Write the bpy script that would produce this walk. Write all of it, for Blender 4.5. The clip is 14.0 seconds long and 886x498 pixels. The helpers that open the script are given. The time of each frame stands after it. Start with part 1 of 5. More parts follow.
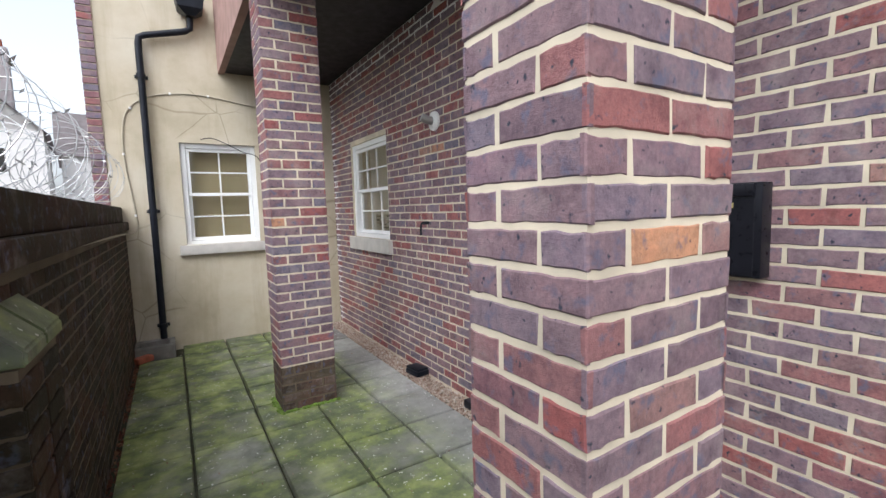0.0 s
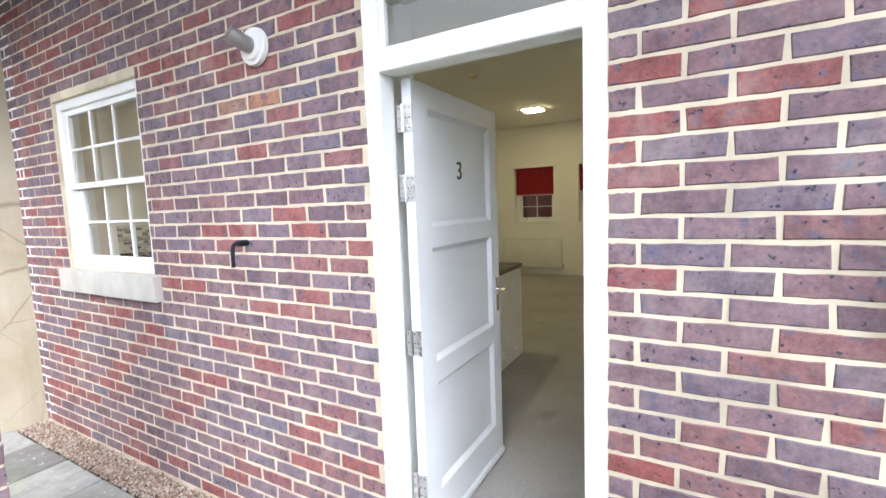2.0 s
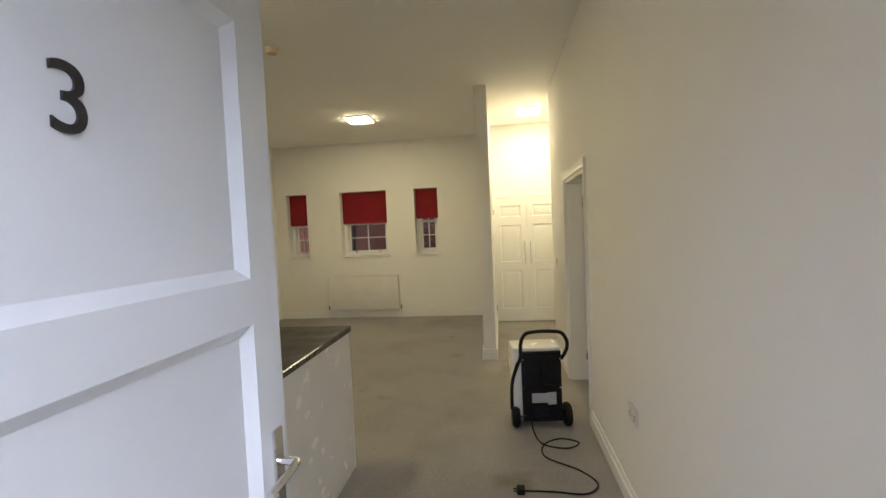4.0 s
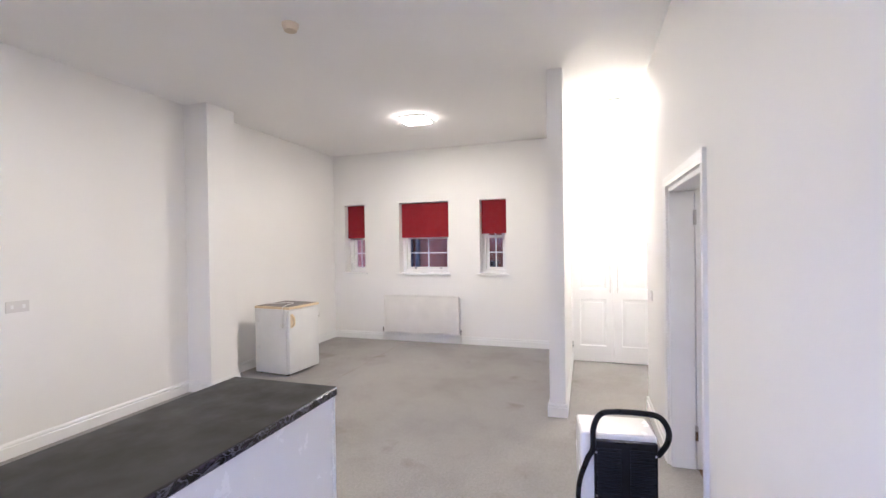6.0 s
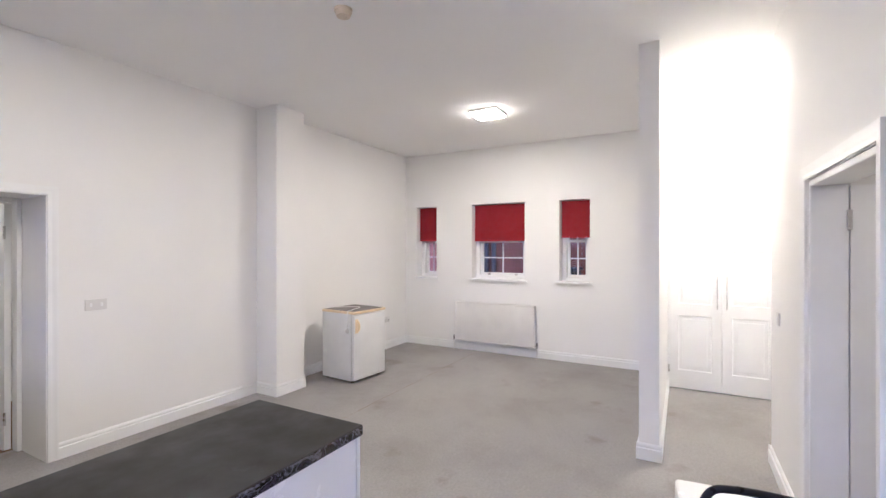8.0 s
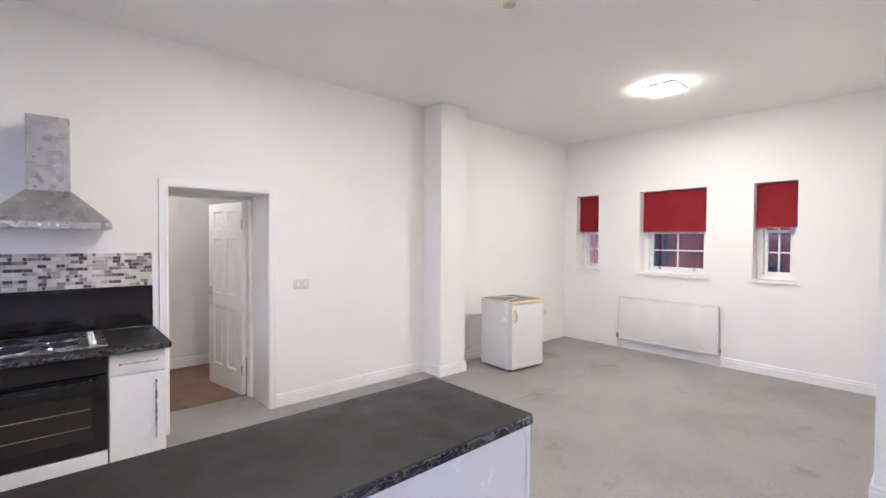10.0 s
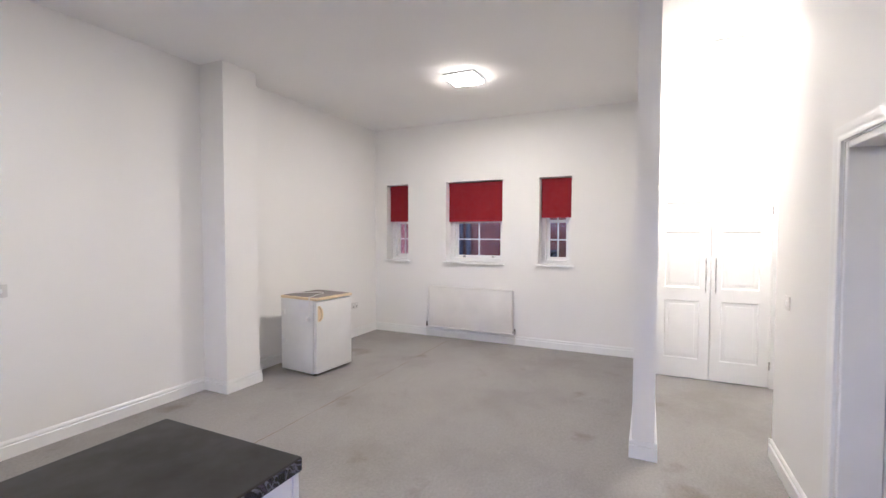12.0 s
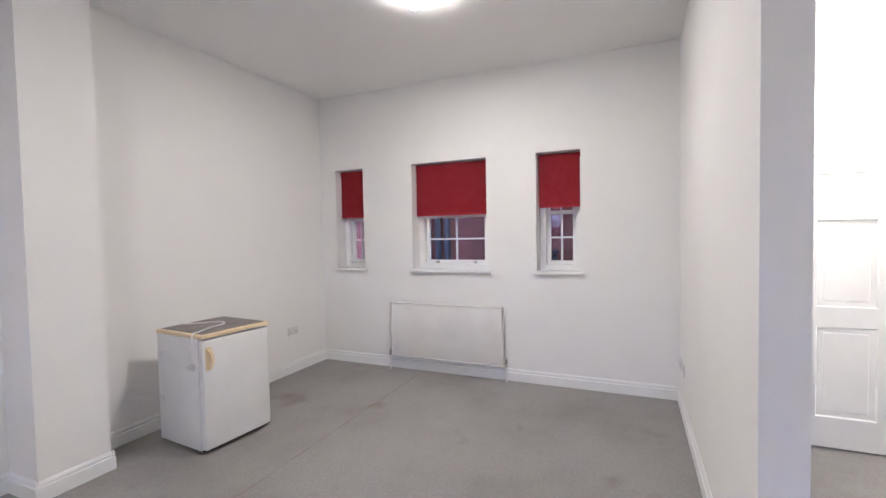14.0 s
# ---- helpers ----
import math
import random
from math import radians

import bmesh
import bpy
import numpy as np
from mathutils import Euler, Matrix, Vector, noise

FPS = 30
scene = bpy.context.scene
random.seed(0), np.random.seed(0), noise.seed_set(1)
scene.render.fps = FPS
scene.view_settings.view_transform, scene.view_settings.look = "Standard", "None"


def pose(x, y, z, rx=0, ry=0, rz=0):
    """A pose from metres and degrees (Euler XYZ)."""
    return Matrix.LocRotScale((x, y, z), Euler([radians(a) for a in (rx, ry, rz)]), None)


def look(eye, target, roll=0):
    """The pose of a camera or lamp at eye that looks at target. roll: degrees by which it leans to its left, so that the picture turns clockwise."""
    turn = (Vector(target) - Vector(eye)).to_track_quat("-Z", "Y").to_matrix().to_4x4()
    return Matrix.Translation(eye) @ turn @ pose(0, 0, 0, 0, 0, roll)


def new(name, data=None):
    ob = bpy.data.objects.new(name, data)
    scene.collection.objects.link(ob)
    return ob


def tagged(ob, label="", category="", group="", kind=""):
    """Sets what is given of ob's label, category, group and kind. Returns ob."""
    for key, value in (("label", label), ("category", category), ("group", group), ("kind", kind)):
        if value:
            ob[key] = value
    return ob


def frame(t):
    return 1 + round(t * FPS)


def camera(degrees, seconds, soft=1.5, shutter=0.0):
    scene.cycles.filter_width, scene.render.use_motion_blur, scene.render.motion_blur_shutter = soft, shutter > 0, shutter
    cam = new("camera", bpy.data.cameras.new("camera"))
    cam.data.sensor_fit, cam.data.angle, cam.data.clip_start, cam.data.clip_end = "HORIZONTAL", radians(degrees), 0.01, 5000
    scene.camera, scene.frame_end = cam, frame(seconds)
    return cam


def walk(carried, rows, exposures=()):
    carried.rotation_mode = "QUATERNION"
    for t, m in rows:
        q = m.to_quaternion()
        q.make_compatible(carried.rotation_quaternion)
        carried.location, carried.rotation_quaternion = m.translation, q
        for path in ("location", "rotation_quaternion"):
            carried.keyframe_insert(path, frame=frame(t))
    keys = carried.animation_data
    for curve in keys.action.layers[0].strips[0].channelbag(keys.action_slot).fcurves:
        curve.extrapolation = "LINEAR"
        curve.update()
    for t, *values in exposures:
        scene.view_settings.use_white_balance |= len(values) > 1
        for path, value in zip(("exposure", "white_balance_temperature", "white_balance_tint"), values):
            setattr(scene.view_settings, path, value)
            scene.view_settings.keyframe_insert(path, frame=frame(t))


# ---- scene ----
cam = camera(90.6, 14.0)
EXPOSURES = [(0.0, 1.15, 6000, 10), (0.6, 1.7, 6000, 10), (1.4, 2.4, 5800, 10), (3.2, 2.4, 5850, 10), (5.3, 3.76, 4820, 35), (6.2, 3.9, 4540, 36), (8.7, 3.9, 4530, 36), (11.0, 4.25, 4530, 36), (11.5, 3.88, 4530, 36), (12.5, 3.74, 4500, 36), (14.0, 3.6, 4450, 36)]
PATH = [
    (0, (0.498, 0.736, 1.485), (1.544, 2.431, 1.298), -1.7),
    (0.5, (0.605, 1.238, 1.496), (1.782, 2.845, 1.316), -1.5),
    (1, (0.72, 1.674, 1.551), (2.105, 3.103, 1.344), -2.6),
    (1.5, (0.863, 2.026, 1.527), (2.414, 3.274, 1.331), -2.8),
    (2, (1.119, 2.369, 1.498), (2.855, 3.344, 1.301), -2.1),
    (2.5, (1.517, 2.638, 1.51), (3.409, 3.249, 1.296), -3.0),
    (3, (1.907, 2.785, 1.502), (3.844, 3.25, 1.33), -2.6),
    (5.3, (3.268, 2.857, 1.48), (5.265, 2.94, 1.426), -3.5),
    (5.5, (3.352, 2.844, 1.493), (5.339, 3.065, 1.44), -3.2),
    (6, (3.543, 2.748, 1.522), (5.446, 3.365, 1.507), -0.8),
    (6.5, (3.726, 2.73, 1.523), (5.581, 3.477, 1.498), -0.1),
    (7, (3.882, 2.771, 1.531), (5.679, 3.648, 1.53), 0.0),
    (7.5, (3.96, 2.781, 1.545), (5.737, 3.7, 1.548), 0.1),
    (8, (3.974, 2.777, 1.546), (5.729, 3.736, 1.545), 0.0),
    (8.5, (3.966, 2.778, 1.547), (5.575, 3.965, 1.538), -0.1),
    (8.7, (3.951, 2.777, 1.553), (5.472, 4.076, 1.543), -0.2),
    (10.8, (3.943, 2.87, 1.522), (5.258, 4.377, 1.479), 0.4),
    (11, (3.959, 2.813, 1.561), (5.408, 4.19, 1.494), 0.1),
    (11.5, (4.137, 2.912, 1.501), (5.86, 3.924, 1.414), -0.1),
    (12, (4.364, 2.984, 1.492), (6.175, 3.831, 1.421), 0.1),
    (12.5, (4.658, 3.054, 1.493), (6.488, 3.858, 1.403), -0.1),
    (13, (5.05, 3.169, 1.501), (6.885, 3.96, 1.411), -2.0),
    (13.5, (5.453, 3.298, 1.48), (7.297, 4.072, 1.412), -1.5),
    (14, (5.86, 3.422, 1.473), (7.693, 4.219, 1.401), -1.1),
]
walk(cam, [(t, look(eye, target, roll)) for t, eye, target, roll in PATH], exposures=EXPOSURES)

# ---- light ----
world = bpy.data.worlds.new("overcast_sky")
scene.world = world
world.use_nodes = True
wn = world.node_tree
sky = wn.nodes.new("ShaderNodeTexSky")
sky.sky_type, sky.sun_disc = "NISHITA", False
sky.sun_elevation, sky.sun_rotation = radians(50), radians(225)
sky.dust_density = 4.0
pale = wn.nodes.new("ShaderNodeHueSaturation")
pale.inputs["Saturation"].default_value = 0.22
wn.links.new(sky.outputs[0], pale.inputs["Color"])
wn.links.new(pale.outputs[0], wn.nodes["Background"].inputs[0])
wn.nodes["Background"].inputs[1].default_value = 0.15
sun = new("sun", bpy.data.lights.new("sun", "SUN"))
sun.data.energy, sun.data.angle, sun.data.color = 0.36, radians(45), (1.0, 0.97, 0.93)
sun.matrix_world = look((-7, -7, 12), (0, 0, 0))
LAMP = 13.0
LAMP_COLOUR = (1.0, 0.80, 0.38)

# ---- materials ----


def material(name, rough=0.6, metal=0.0):
    m = bpy.data.materials.new(name)
    m.use_nodes = True
    b = m.node_tree.nodes["Principled BSDF"]
    b.inputs["Roughness"].default_value, b.inputs["Metallic"].default_value = rough, metal
    return m, m.node_tree, b


def position(nt):
    return nt.nodes.new("ShaderNodeNewGeometry").outputs["Position"]


def noise_node(nt, scale, detail=4.0, rough=0.55, vector=None):
    n = nt.nodes.new("ShaderNodeTexNoise")
    n.inputs["Scale"].default_value, n.inputs["Detail"].default_value, n.inputs["Roughness"].default_value = scale, detail, rough
    nt.links.new(vector or position(nt), n.inputs["Vector"])
    return n.outputs["Fac"]


def ramp(nt, fac, stops, mode="LINEAR"):
    r = nt.nodes.new("ShaderNodeValToRGB")
    r.color_ramp.interpolation = mode
    while len(r.color_ramp.elements) < len(stops):
        r.color_ramp.elements.new(0.5)
    for e, (p, c) in zip(r.color_ramp.elements, stops):
        e.position, e.color = p, (*c, 1) if len(c) == 3 else c
    nt.links.new(fac, r.inputs[0])
    return r.outputs[0]


def mix(nt, fac, a, b, mode="MIX"):
    n = nt.nodes.new("ShaderNodeMix")
    n.data_type, n.blend_type = "RGBA", mode
    for socket, value in ((n.inputs[0], fac), (n.inputs[6], a), (n.inputs[7], b)):
        if isinstance(value, (int, float)):
            socket.default_value = value
        elif isinstance(value, tuple):
            socket.default_value = (*value, 1)
        else:
            nt.links.new(value, socket)
    return n.outputs[2]


def bump(nt, b, height, strength=0.3, distance=0.003):
    n = nt.nodes.new("ShaderNodeBump")
    n.inputs["Strength"].default_value, n.inputs["Distance"].default_value = strength, distance
    nt.links.new(height, n.inputs["Height"])
    nt.links.new(n.outputs[0], b.inputs["Normal"])


def surface(name, colour, rough=0.5, metal=0.0, vary=0.08, scale=3.0, grain=120.0, relief=0.1, depth=0.001):
    """A plain surface with broad mottling, fine grain and a little uneven gloss."""
    m, nt, b = material(name, rough, metal)
    broad = noise_node(nt, scale)
    low = tuple(max(0, c * (1 - vary)) for c in colour)
    high = tuple(min(1, c * (1 + vary)) for c in colour)
    nt.links.new(ramp(nt, broad, [(0.3, low), (0.7, high)]), b.inputs["Base Color"])
    g = noise_node(nt, grain, 3)
    nt.links.new(ramp(nt, noise_node(nt, scale * 4), [(0.3, (rough * 0.85,) * 3), (0.7, (min(1, rough * 1.15),) * 3)]), b.inputs["Roughness"])
    if relief:
        bump(nt, b, g, relief, depth)
    return m


def brick_material(name, per_object, tones, dark=0.0):
    m, nt, b = material(name, 0.8)
    if per_object:
        rnd = nt.nodes.new("ShaderNodeObjectInfo").outputs["Random"]
    else:
        rnd = nt.nodes.new("ShaderNodeNewGeometry").outputs["Random Per Island"]
    base = ramp(nt, rnd, tones, "LINEAR")
    n1 = noise_node(nt, 14, 5, 0.65)
    base = mix(nt, 0.7, base, ramp(nt, n1, [(0.3, (0.5, 0.48, 0.52)), (0.5, (1, 1, 1)), (0.7, (1.28, 1.15, 1.12))]), "MULTIPLY")
    base = mix(nt, 0.6, base, ramp(nt, noise_node(nt, 75, 5, 0.75), [(0.3, (0.6, 0.6, 0.62)), (0.7, (1.3, 1.28, 1.25))]), "MULTIPLY")
    blue = ramp(nt, noise_node(nt, 19, 3, 0.6), [(0.56, (0, 0, 0)), (0.68, (0.75, 0.75, 0.75))])
    base = mix(nt, blue, base, (0.115, 0.12, 0.18))
    spots = ramp(nt, noise_node(nt, 46, 2, 0.5), [(0.27, (1, 1, 1)), (0.35, (0, 0, 0))])
    base = mix(nt, spots, base, (0.035, 0.04, 0.06))
    bloom = ramp(nt, noise_node(nt, 5, 6, 0.7), [(0.52, (0, 0, 0)), (0.78, (0.5, 0.5, 0.5))])
    base = mix(nt, bloom, base, (0.42, 0.36, 0.33))
    if dark:
        wet = ramp(nt, noise_node(nt, 2.2, 5, 0.6), [(0.35, (0.0, 0.0, 0.0)), (0.7, (dark, dark, dark))])
        base = mix(nt, wet, base, (0.03, 0.035, 0.018))
    nt.links.new(base, b.inputs["Base Color"])
    bump(nt, b, noise_node(nt, 110, 6, 0.75), 0.9, 0.004)
    b.inputs["Specular IOR Level"].default_value = 0.25
    return m


TONES = [(0.0, (0.17, 0.115, 0.135)), (0.2, (0.24, 0.16, 0.175)), (0.4, (0.20, 0.155, 0.19)), (0.56, (0.25, 0.14, 0.145)),
         (0.72, (0.29, 0.12, 0.115)), (0.82, (0.28, 0.095, 0.09)), (0.88, (0.18, 0.16, 0.20)), (0.993, (0.25, 0.15, 0.15)), (1.0, (0.50, 0.26, 0.15))]
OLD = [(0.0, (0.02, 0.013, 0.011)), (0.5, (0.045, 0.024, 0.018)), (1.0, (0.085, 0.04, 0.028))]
M = {}
M["brick_piece"] = brick_material("brick_piece", True, TONES)
M["brick_rest"] = brick_material("brick_rest", False, TONES)
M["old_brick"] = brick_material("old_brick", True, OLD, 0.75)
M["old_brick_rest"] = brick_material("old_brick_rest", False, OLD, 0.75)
M["brick_damp"] = brick_material("brick_damp", True, [(0.0, (0.06, 0.04, 0.032)), (0.5, (0.13, 0.07, 0.055)), (1.0, (0.10, 0.08, 0.055))], 0.55)
M["mortar"] = surface("mortar", (0.60, 0.525, 0.395), 0.95, vary=0.2, scale=5, grain=260, relief=0.4, depth=0.0012)
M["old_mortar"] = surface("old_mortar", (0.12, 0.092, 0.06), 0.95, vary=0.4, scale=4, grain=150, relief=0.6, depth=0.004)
M["plaster"] = surface("plaster", (0.82, 0.81, 0.79), 0.75, vary=0.02, scale=1.2, grain=60, relief=0.05)
M["ceiling"] = surface("ceiling", (0.86, 0.85, 0.83), 0.85, vary=0.02, scale=0.8, grain=80, relief=0.05)
M["gloss_white"] = surface("gloss_white", (0.82, 0.82, 0.81), 0.35, vary=0.025, scale=4, grain=40, relief=0.04)
M["radiator_white"] = surface("radiator_white", (0.77, 0.75, 0.715), 0.35, vary=0.04, scale=4, grain=40, relief=0.04)
M["door_paint"] = surface("door_paint", (0.66, 0.68, 0.71), 0.4, vary=0.04, scale=3, grain=50, relief=0.05)
M["unit_white"] = surface("unit_white", (0.80, 0.80, 0.79), 0.25, vary=0.02, scale=3, grain=40, relief=0.0)
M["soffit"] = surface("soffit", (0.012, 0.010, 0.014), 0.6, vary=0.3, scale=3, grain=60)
M["fascia"] = surface("fascia", (0.34, 0.21, 0.18), 0.8, vary=0.2, scale=6, grain=90, relief=0.3)
M["black_plastic"] = surface("black_plastic", (0.014, 0.016, 0.022), 0.35, vary=0.3, scale=8, grain=90)
M["black_metal"] = surface("black_metal", (0.012, 0.012, 0.016), 0.3, vary=0.3, scale=8, grain=90)
M["rubber"] = surface("rubber", (0.015, 0.015, 0.016), 0.8, vary=0.3, scale=20)
M["black_gloss"] = surface("black_gloss", (0.008, 0.007, 0.009), 0.12, vary=0.2, scale=4, relief=0.0)
M["stone"] = surface("stone", (0.52, 0.49, 0.45), 0.85, vary=0.12, scale=7, grain=160, relief=0.4, depth=0.002)
M["concrete"] = surface("concrete", (0.20, 0.19, 0.17), 0.9, vary=0.35, scale=6, grain=120, relief=0.5, depth=0.003)
M["steel"] = surface("steel", (0.55, 0.54, 0.53), 0.28, 1.0, vary=0.06, scale=5, grain=200, relief=0.05)
M["chrome"] = surface("chrome", (0.75, 0.75, 0.76), 0.15, 1.0, vary=0.05, scale=10, relief=0.0)
M["red_blind"] = surface("red_blind", (0.42, 0.028, 0.035), 0.85, vary=0.06, scale=4, grain=260, relief=0.25)
M["cream"] = surface("cream", (0.76, 0.62, 0.38), 0.4, vary=0.1, scale=8)
M["fridge_white"] = surface("fridge_white", (0.74, 0.74, 0.73), 0.35, vary=0.04, scale=4, grain=70, relief=0.05)
M["fridge_top"] = surface("fridge_top", (0.17, 0.15, 0.14), 0.5, vary=0.35, scale=9)
M["wire"] = surface("wire", (0.42, 0.42, 0.42), 0.4, 0.8, vary=0.1, scale=10)
M["white_plastic"] = surface("white_plastic", (0.78, 0.77, 0.75), 0.35, vary=0.03, scale=5, relief=0.0)
M["aged_plastic"] = surface("aged_plastic", (0.62, 0.53, 0.40), 0.45, vary=0.05, scale=8, relief=0.0)
M["grey_label"] = surface("grey_label", (0.45, 0.47, 0.5), 0.5, vary=0.1, scale=20, relief=0.0)
M["ink"] = surface("ink", (0.02, 0.02, 0.022), 0.5, vary=0.1, scale=20, relief=0.0)
M["turquoise"] = surface("turquoise", (0.36, 0.78, 0.80), 0.5, vary=0.04, scale=20, relief=0.0)
M["gold"] = surface("gold", (0.55, 0.45, 0.18), 0.35, 0.6, vary=0.1, scale=20, relief=0.0)
M["cable_grey"] = surface("cable_grey", (0.42, 0.37, 0.28), 0.6, vary=0.15, scale=12)
M["terracotta"] = surface("terracotta", (0.30, 0.09, 0.05), 0.85, vary=0.3, scale=12)
M["olive_blind"] = surface("olive_blind", (0.34, 0.28, 0.16), 0.9, vary=0.1, scale=3)
M["roof_slate"] = surface("roof_slate", (0.34, 0.30, 0.30), 0.9, vary=0.15, scale=2)
M["far_render"] = surface("far_render", (0.75, 0.72, 0.70), 0.9, vary=0.05, scale=1)
M["far_brick"] = surface("far_brick", (0.34, 0.12, 0.08), 0.9, vary=0.2, scale=3)
M["yard_brick"] = surface("yard_brick", (0.20, 0.075, 0.06), 0.9, vary=0.25, scale=6, grain=60, relief=0.3)
M["yard_dark"] = surface("yard_dark", (0.03, 0.04, 0.06), 0.7, vary=0.4, scale=2)
M["moss"] = surface("moss", (0.13, 0.20, 0.03), 0.95, vary=0.4, scale=30, grain=200, relief=0.8, depth=0.004)
M["plate_grey"] = surface("plate_grey", (0.68, 0.665, 0.645), 0.35, vary=0.03, scale=5, relief=0.0)
M["brown_mat"] = surface("brown_mat", (0.21, 0.13, 0.085), 0.95, vary=0.15, scale=6, grain=300, relief=0.8, depth=0.004)


def special_materials():
    m, nt, b = material("carpet", 0.97)
    n = noise_node(nt, 1.1, 5, 0.6)
    base = ramp(nt, n, [(0.28, (0.25, 0.235, 0.22)), (0.5, (0.315, 0.30, 0.285)), (0.75, (0.35, 0.335, 0.32))])
    stain = ramp(nt, noise_node(nt, 2.3, 3, 0.5), [(0.62, (0, 0, 0)), (0.76, (0.6, 0.6, 0.6))])
    base = mix(nt, stain, base, (0.17, 0.14, 0.11))
    tuft = noise_node(nt, 55, 4, 0.7)
    base = mix(nt, 0.5, base, ramp(nt, tuft, [(0.3, (0.72, 0.72, 0.72)), (0.7, (1.22, 1.22, 1.22))]), "MULTIPLY")
    fibre = noise_node(nt, 330, 2, 0.6)
    base = mix(nt, 0.35, base, ramp(nt, fibre, [(0.3, (0.5, 0.5, 0.5)), (0.7, (1.4, 1.4, 1.4))]), "MULTIPLY")
    nt.links.new(base, b.inputs["Base Color"])
    bump(nt, b, fibre, 0.7, 0.004)
    M["carpet"] = m

    m, nt, b = material("render_coat", 0.9)
    n = noise_node(nt, 1.3, 6, 0.62)
    base = ramp(nt, n, [(0.25, (0.36, 0.30, 0.20)), (0.5, (0.52, 0.455, 0.34)), (0.75, (0.62, 0.57, 0.47))])
    streak = nt.nodes.new("ShaderNodeMapping")
    streak.inputs["Scale"].default_value = (5, 5, 0.5)
    nt.links.new(position(nt), streak.inputs[0])
    s = ramp(nt, noise_node(nt, 1.0, 5, 0.6, streak.outputs[0]), [(0.5, (0, 0, 0)), (0.75, (0.5, 0.5, 0.5))])
    base = mix(nt, s, base, (0.30, 0.24, 0.14))
    v = nt.nodes.new("ShaderNodeTexVoronoi")
    v.feature = "DISTANCE_TO_EDGE"
    v.inputs["Scale"].default_value = 1.9
    warp = mix(nt, 0.12, position(nt), nt.nodes.new("ShaderNodeTexNoise").outputs["Color"])
    nt.links.new(warp, v.inputs["Vector"])
    crack = ramp(nt, v.outputs["Distance"], [(0.0, (1, 1, 1)), (0.012, (0, 0, 0))])
    gate = ramp(nt, noise_node(nt, 0.9, 2), [(0.52, (0, 0, 0)), (0.6, (0.55, 0.55, 0.55))])
    base = mix(nt, mix(nt, 1.0, crack, gate, "MULTIPLY"), base, (0.16, 0.12, 0.07))
    nt.links.new(base, b.inputs["Base Color"])
    bump(nt, b, noise_node(nt, 60, 5, 0.7), 0.35, 0.004)
    M["render_coat"] = m

    m, nt, b = material("paving_stone", 0.8)
    rnd = nt.nodes.new("ShaderNodeObjectInfo").outputs["Random"]
    base = ramp(nt, rnd, [(0.0, (0.19, 0.185, 0.18)), (0.5, (0.28, 0.275, 0.265)), (1.0, (0.38, 0.375, 0.36))])
    base = mix(nt, 0.6, base, ramp(nt, noise_node(nt, 9, 6, 0.7), [(0.25, (0.4, 0.4, 0.4)), (0.7, (1.2, 1.2, 1.2))]), "MULTIPLY")
    sep = nt.nodes.new("ShaderNodeSeparateXYZ")
    nt.links.new(position(nt), sep.inputs[0])
    # algae grows where rain reaches, out from under the canopy
    half = nt.nodes.new("ShaderNodeMath")
    half.operation = "MULTIPLY"
    half.inputs[1].default_value = 0.45
    nt.links.new(sep.outputs[0], half.inputs[0])
    reach = ramp(nt, half.outputs[0], [(0.0, (1, 1, 1)), (0.80, (0.95, 0.95, 0.95)), (0.95, (0.12, 0.12, 0.12)), (1.0, (0.05, 0.05, 0.05))])
    patch = ramp(nt, noise_node(nt, 1.7, 6, 0.65), [(0.3, (0.15, 0.15, 0.15)), (0.52, (0.95, 0.95, 0.95))])
    moss = ramp(nt, noise_node(nt, 5, 5, 0.6), [(0.3, (0.05, 0.062, 0.028)), (0.44, (0.10, 0.125, 0.05)), (0.56, (0.20, 0.245, 0.07)), (0.68, (0.33, 0.37, 0.13))])
    base = mix(nt, mix(nt, 1.0, reach, patch, "MULTIPLY"), base, moss)
    fleck = ramp(nt, noise_node(nt, 38, 2, 0.5), [(0.69, (0, 0, 0)), (0.71, (1, 1, 1))])
    base = mix(nt, fleck, base, (0.55, 0.55, 0.52))
    nt.links.new(base, b.inputs["Base Color"])
    nt.links.new(ramp(nt, noise_node(nt, 3, 4), [(0.3, (0.45, 0.45, 0.45)), (0.7, (0.85, 0.85, 0.85))]), b.inputs["Roughness"])
    bump(nt, b, noise_node(nt, 90, 6, 0.7), 0.5, 0.004)
    M["paving_stone"] = m

    m, nt, b = material("soil", 0.95)
    base = ramp(nt, noise_node(nt, 22, 6, 0.7), [(0.3, (0.025, 0.028, 0.014)), (0.55, (0.05, 0.05, 0.028)), (0.75, (0.09, 0.10, 0.04))])
    nt.links.new(base, b.inputs["Base Color"])
    bump(nt, b, noise_node(nt, 120, 5, 0.7), 0.8, 0.01)
    M["soil"] = m

    m, nt, b = material("pebble", 0.85)
    rnd = nt.nodes.new("ShaderNodeNewGeometry").outputs["Random Per Island"]
    base = ramp(nt, rnd, [(0.0, (0.20, 0.11, 0.075)), (0.35, (0.30, 0.21, 0.16)), (0.7, (0.40, 0.32, 0.26)), (1.0, (0.52, 0.47, 0.42))])
    nt.links.new(base, b.inputs["Base Color"])
    M["pebble"] = m

    m, nt, b = material("leaf_litter", 0.85)
    rnd = nt.nodes.new("ShaderNodeNewGeometry").outputs["Random Per Island"]
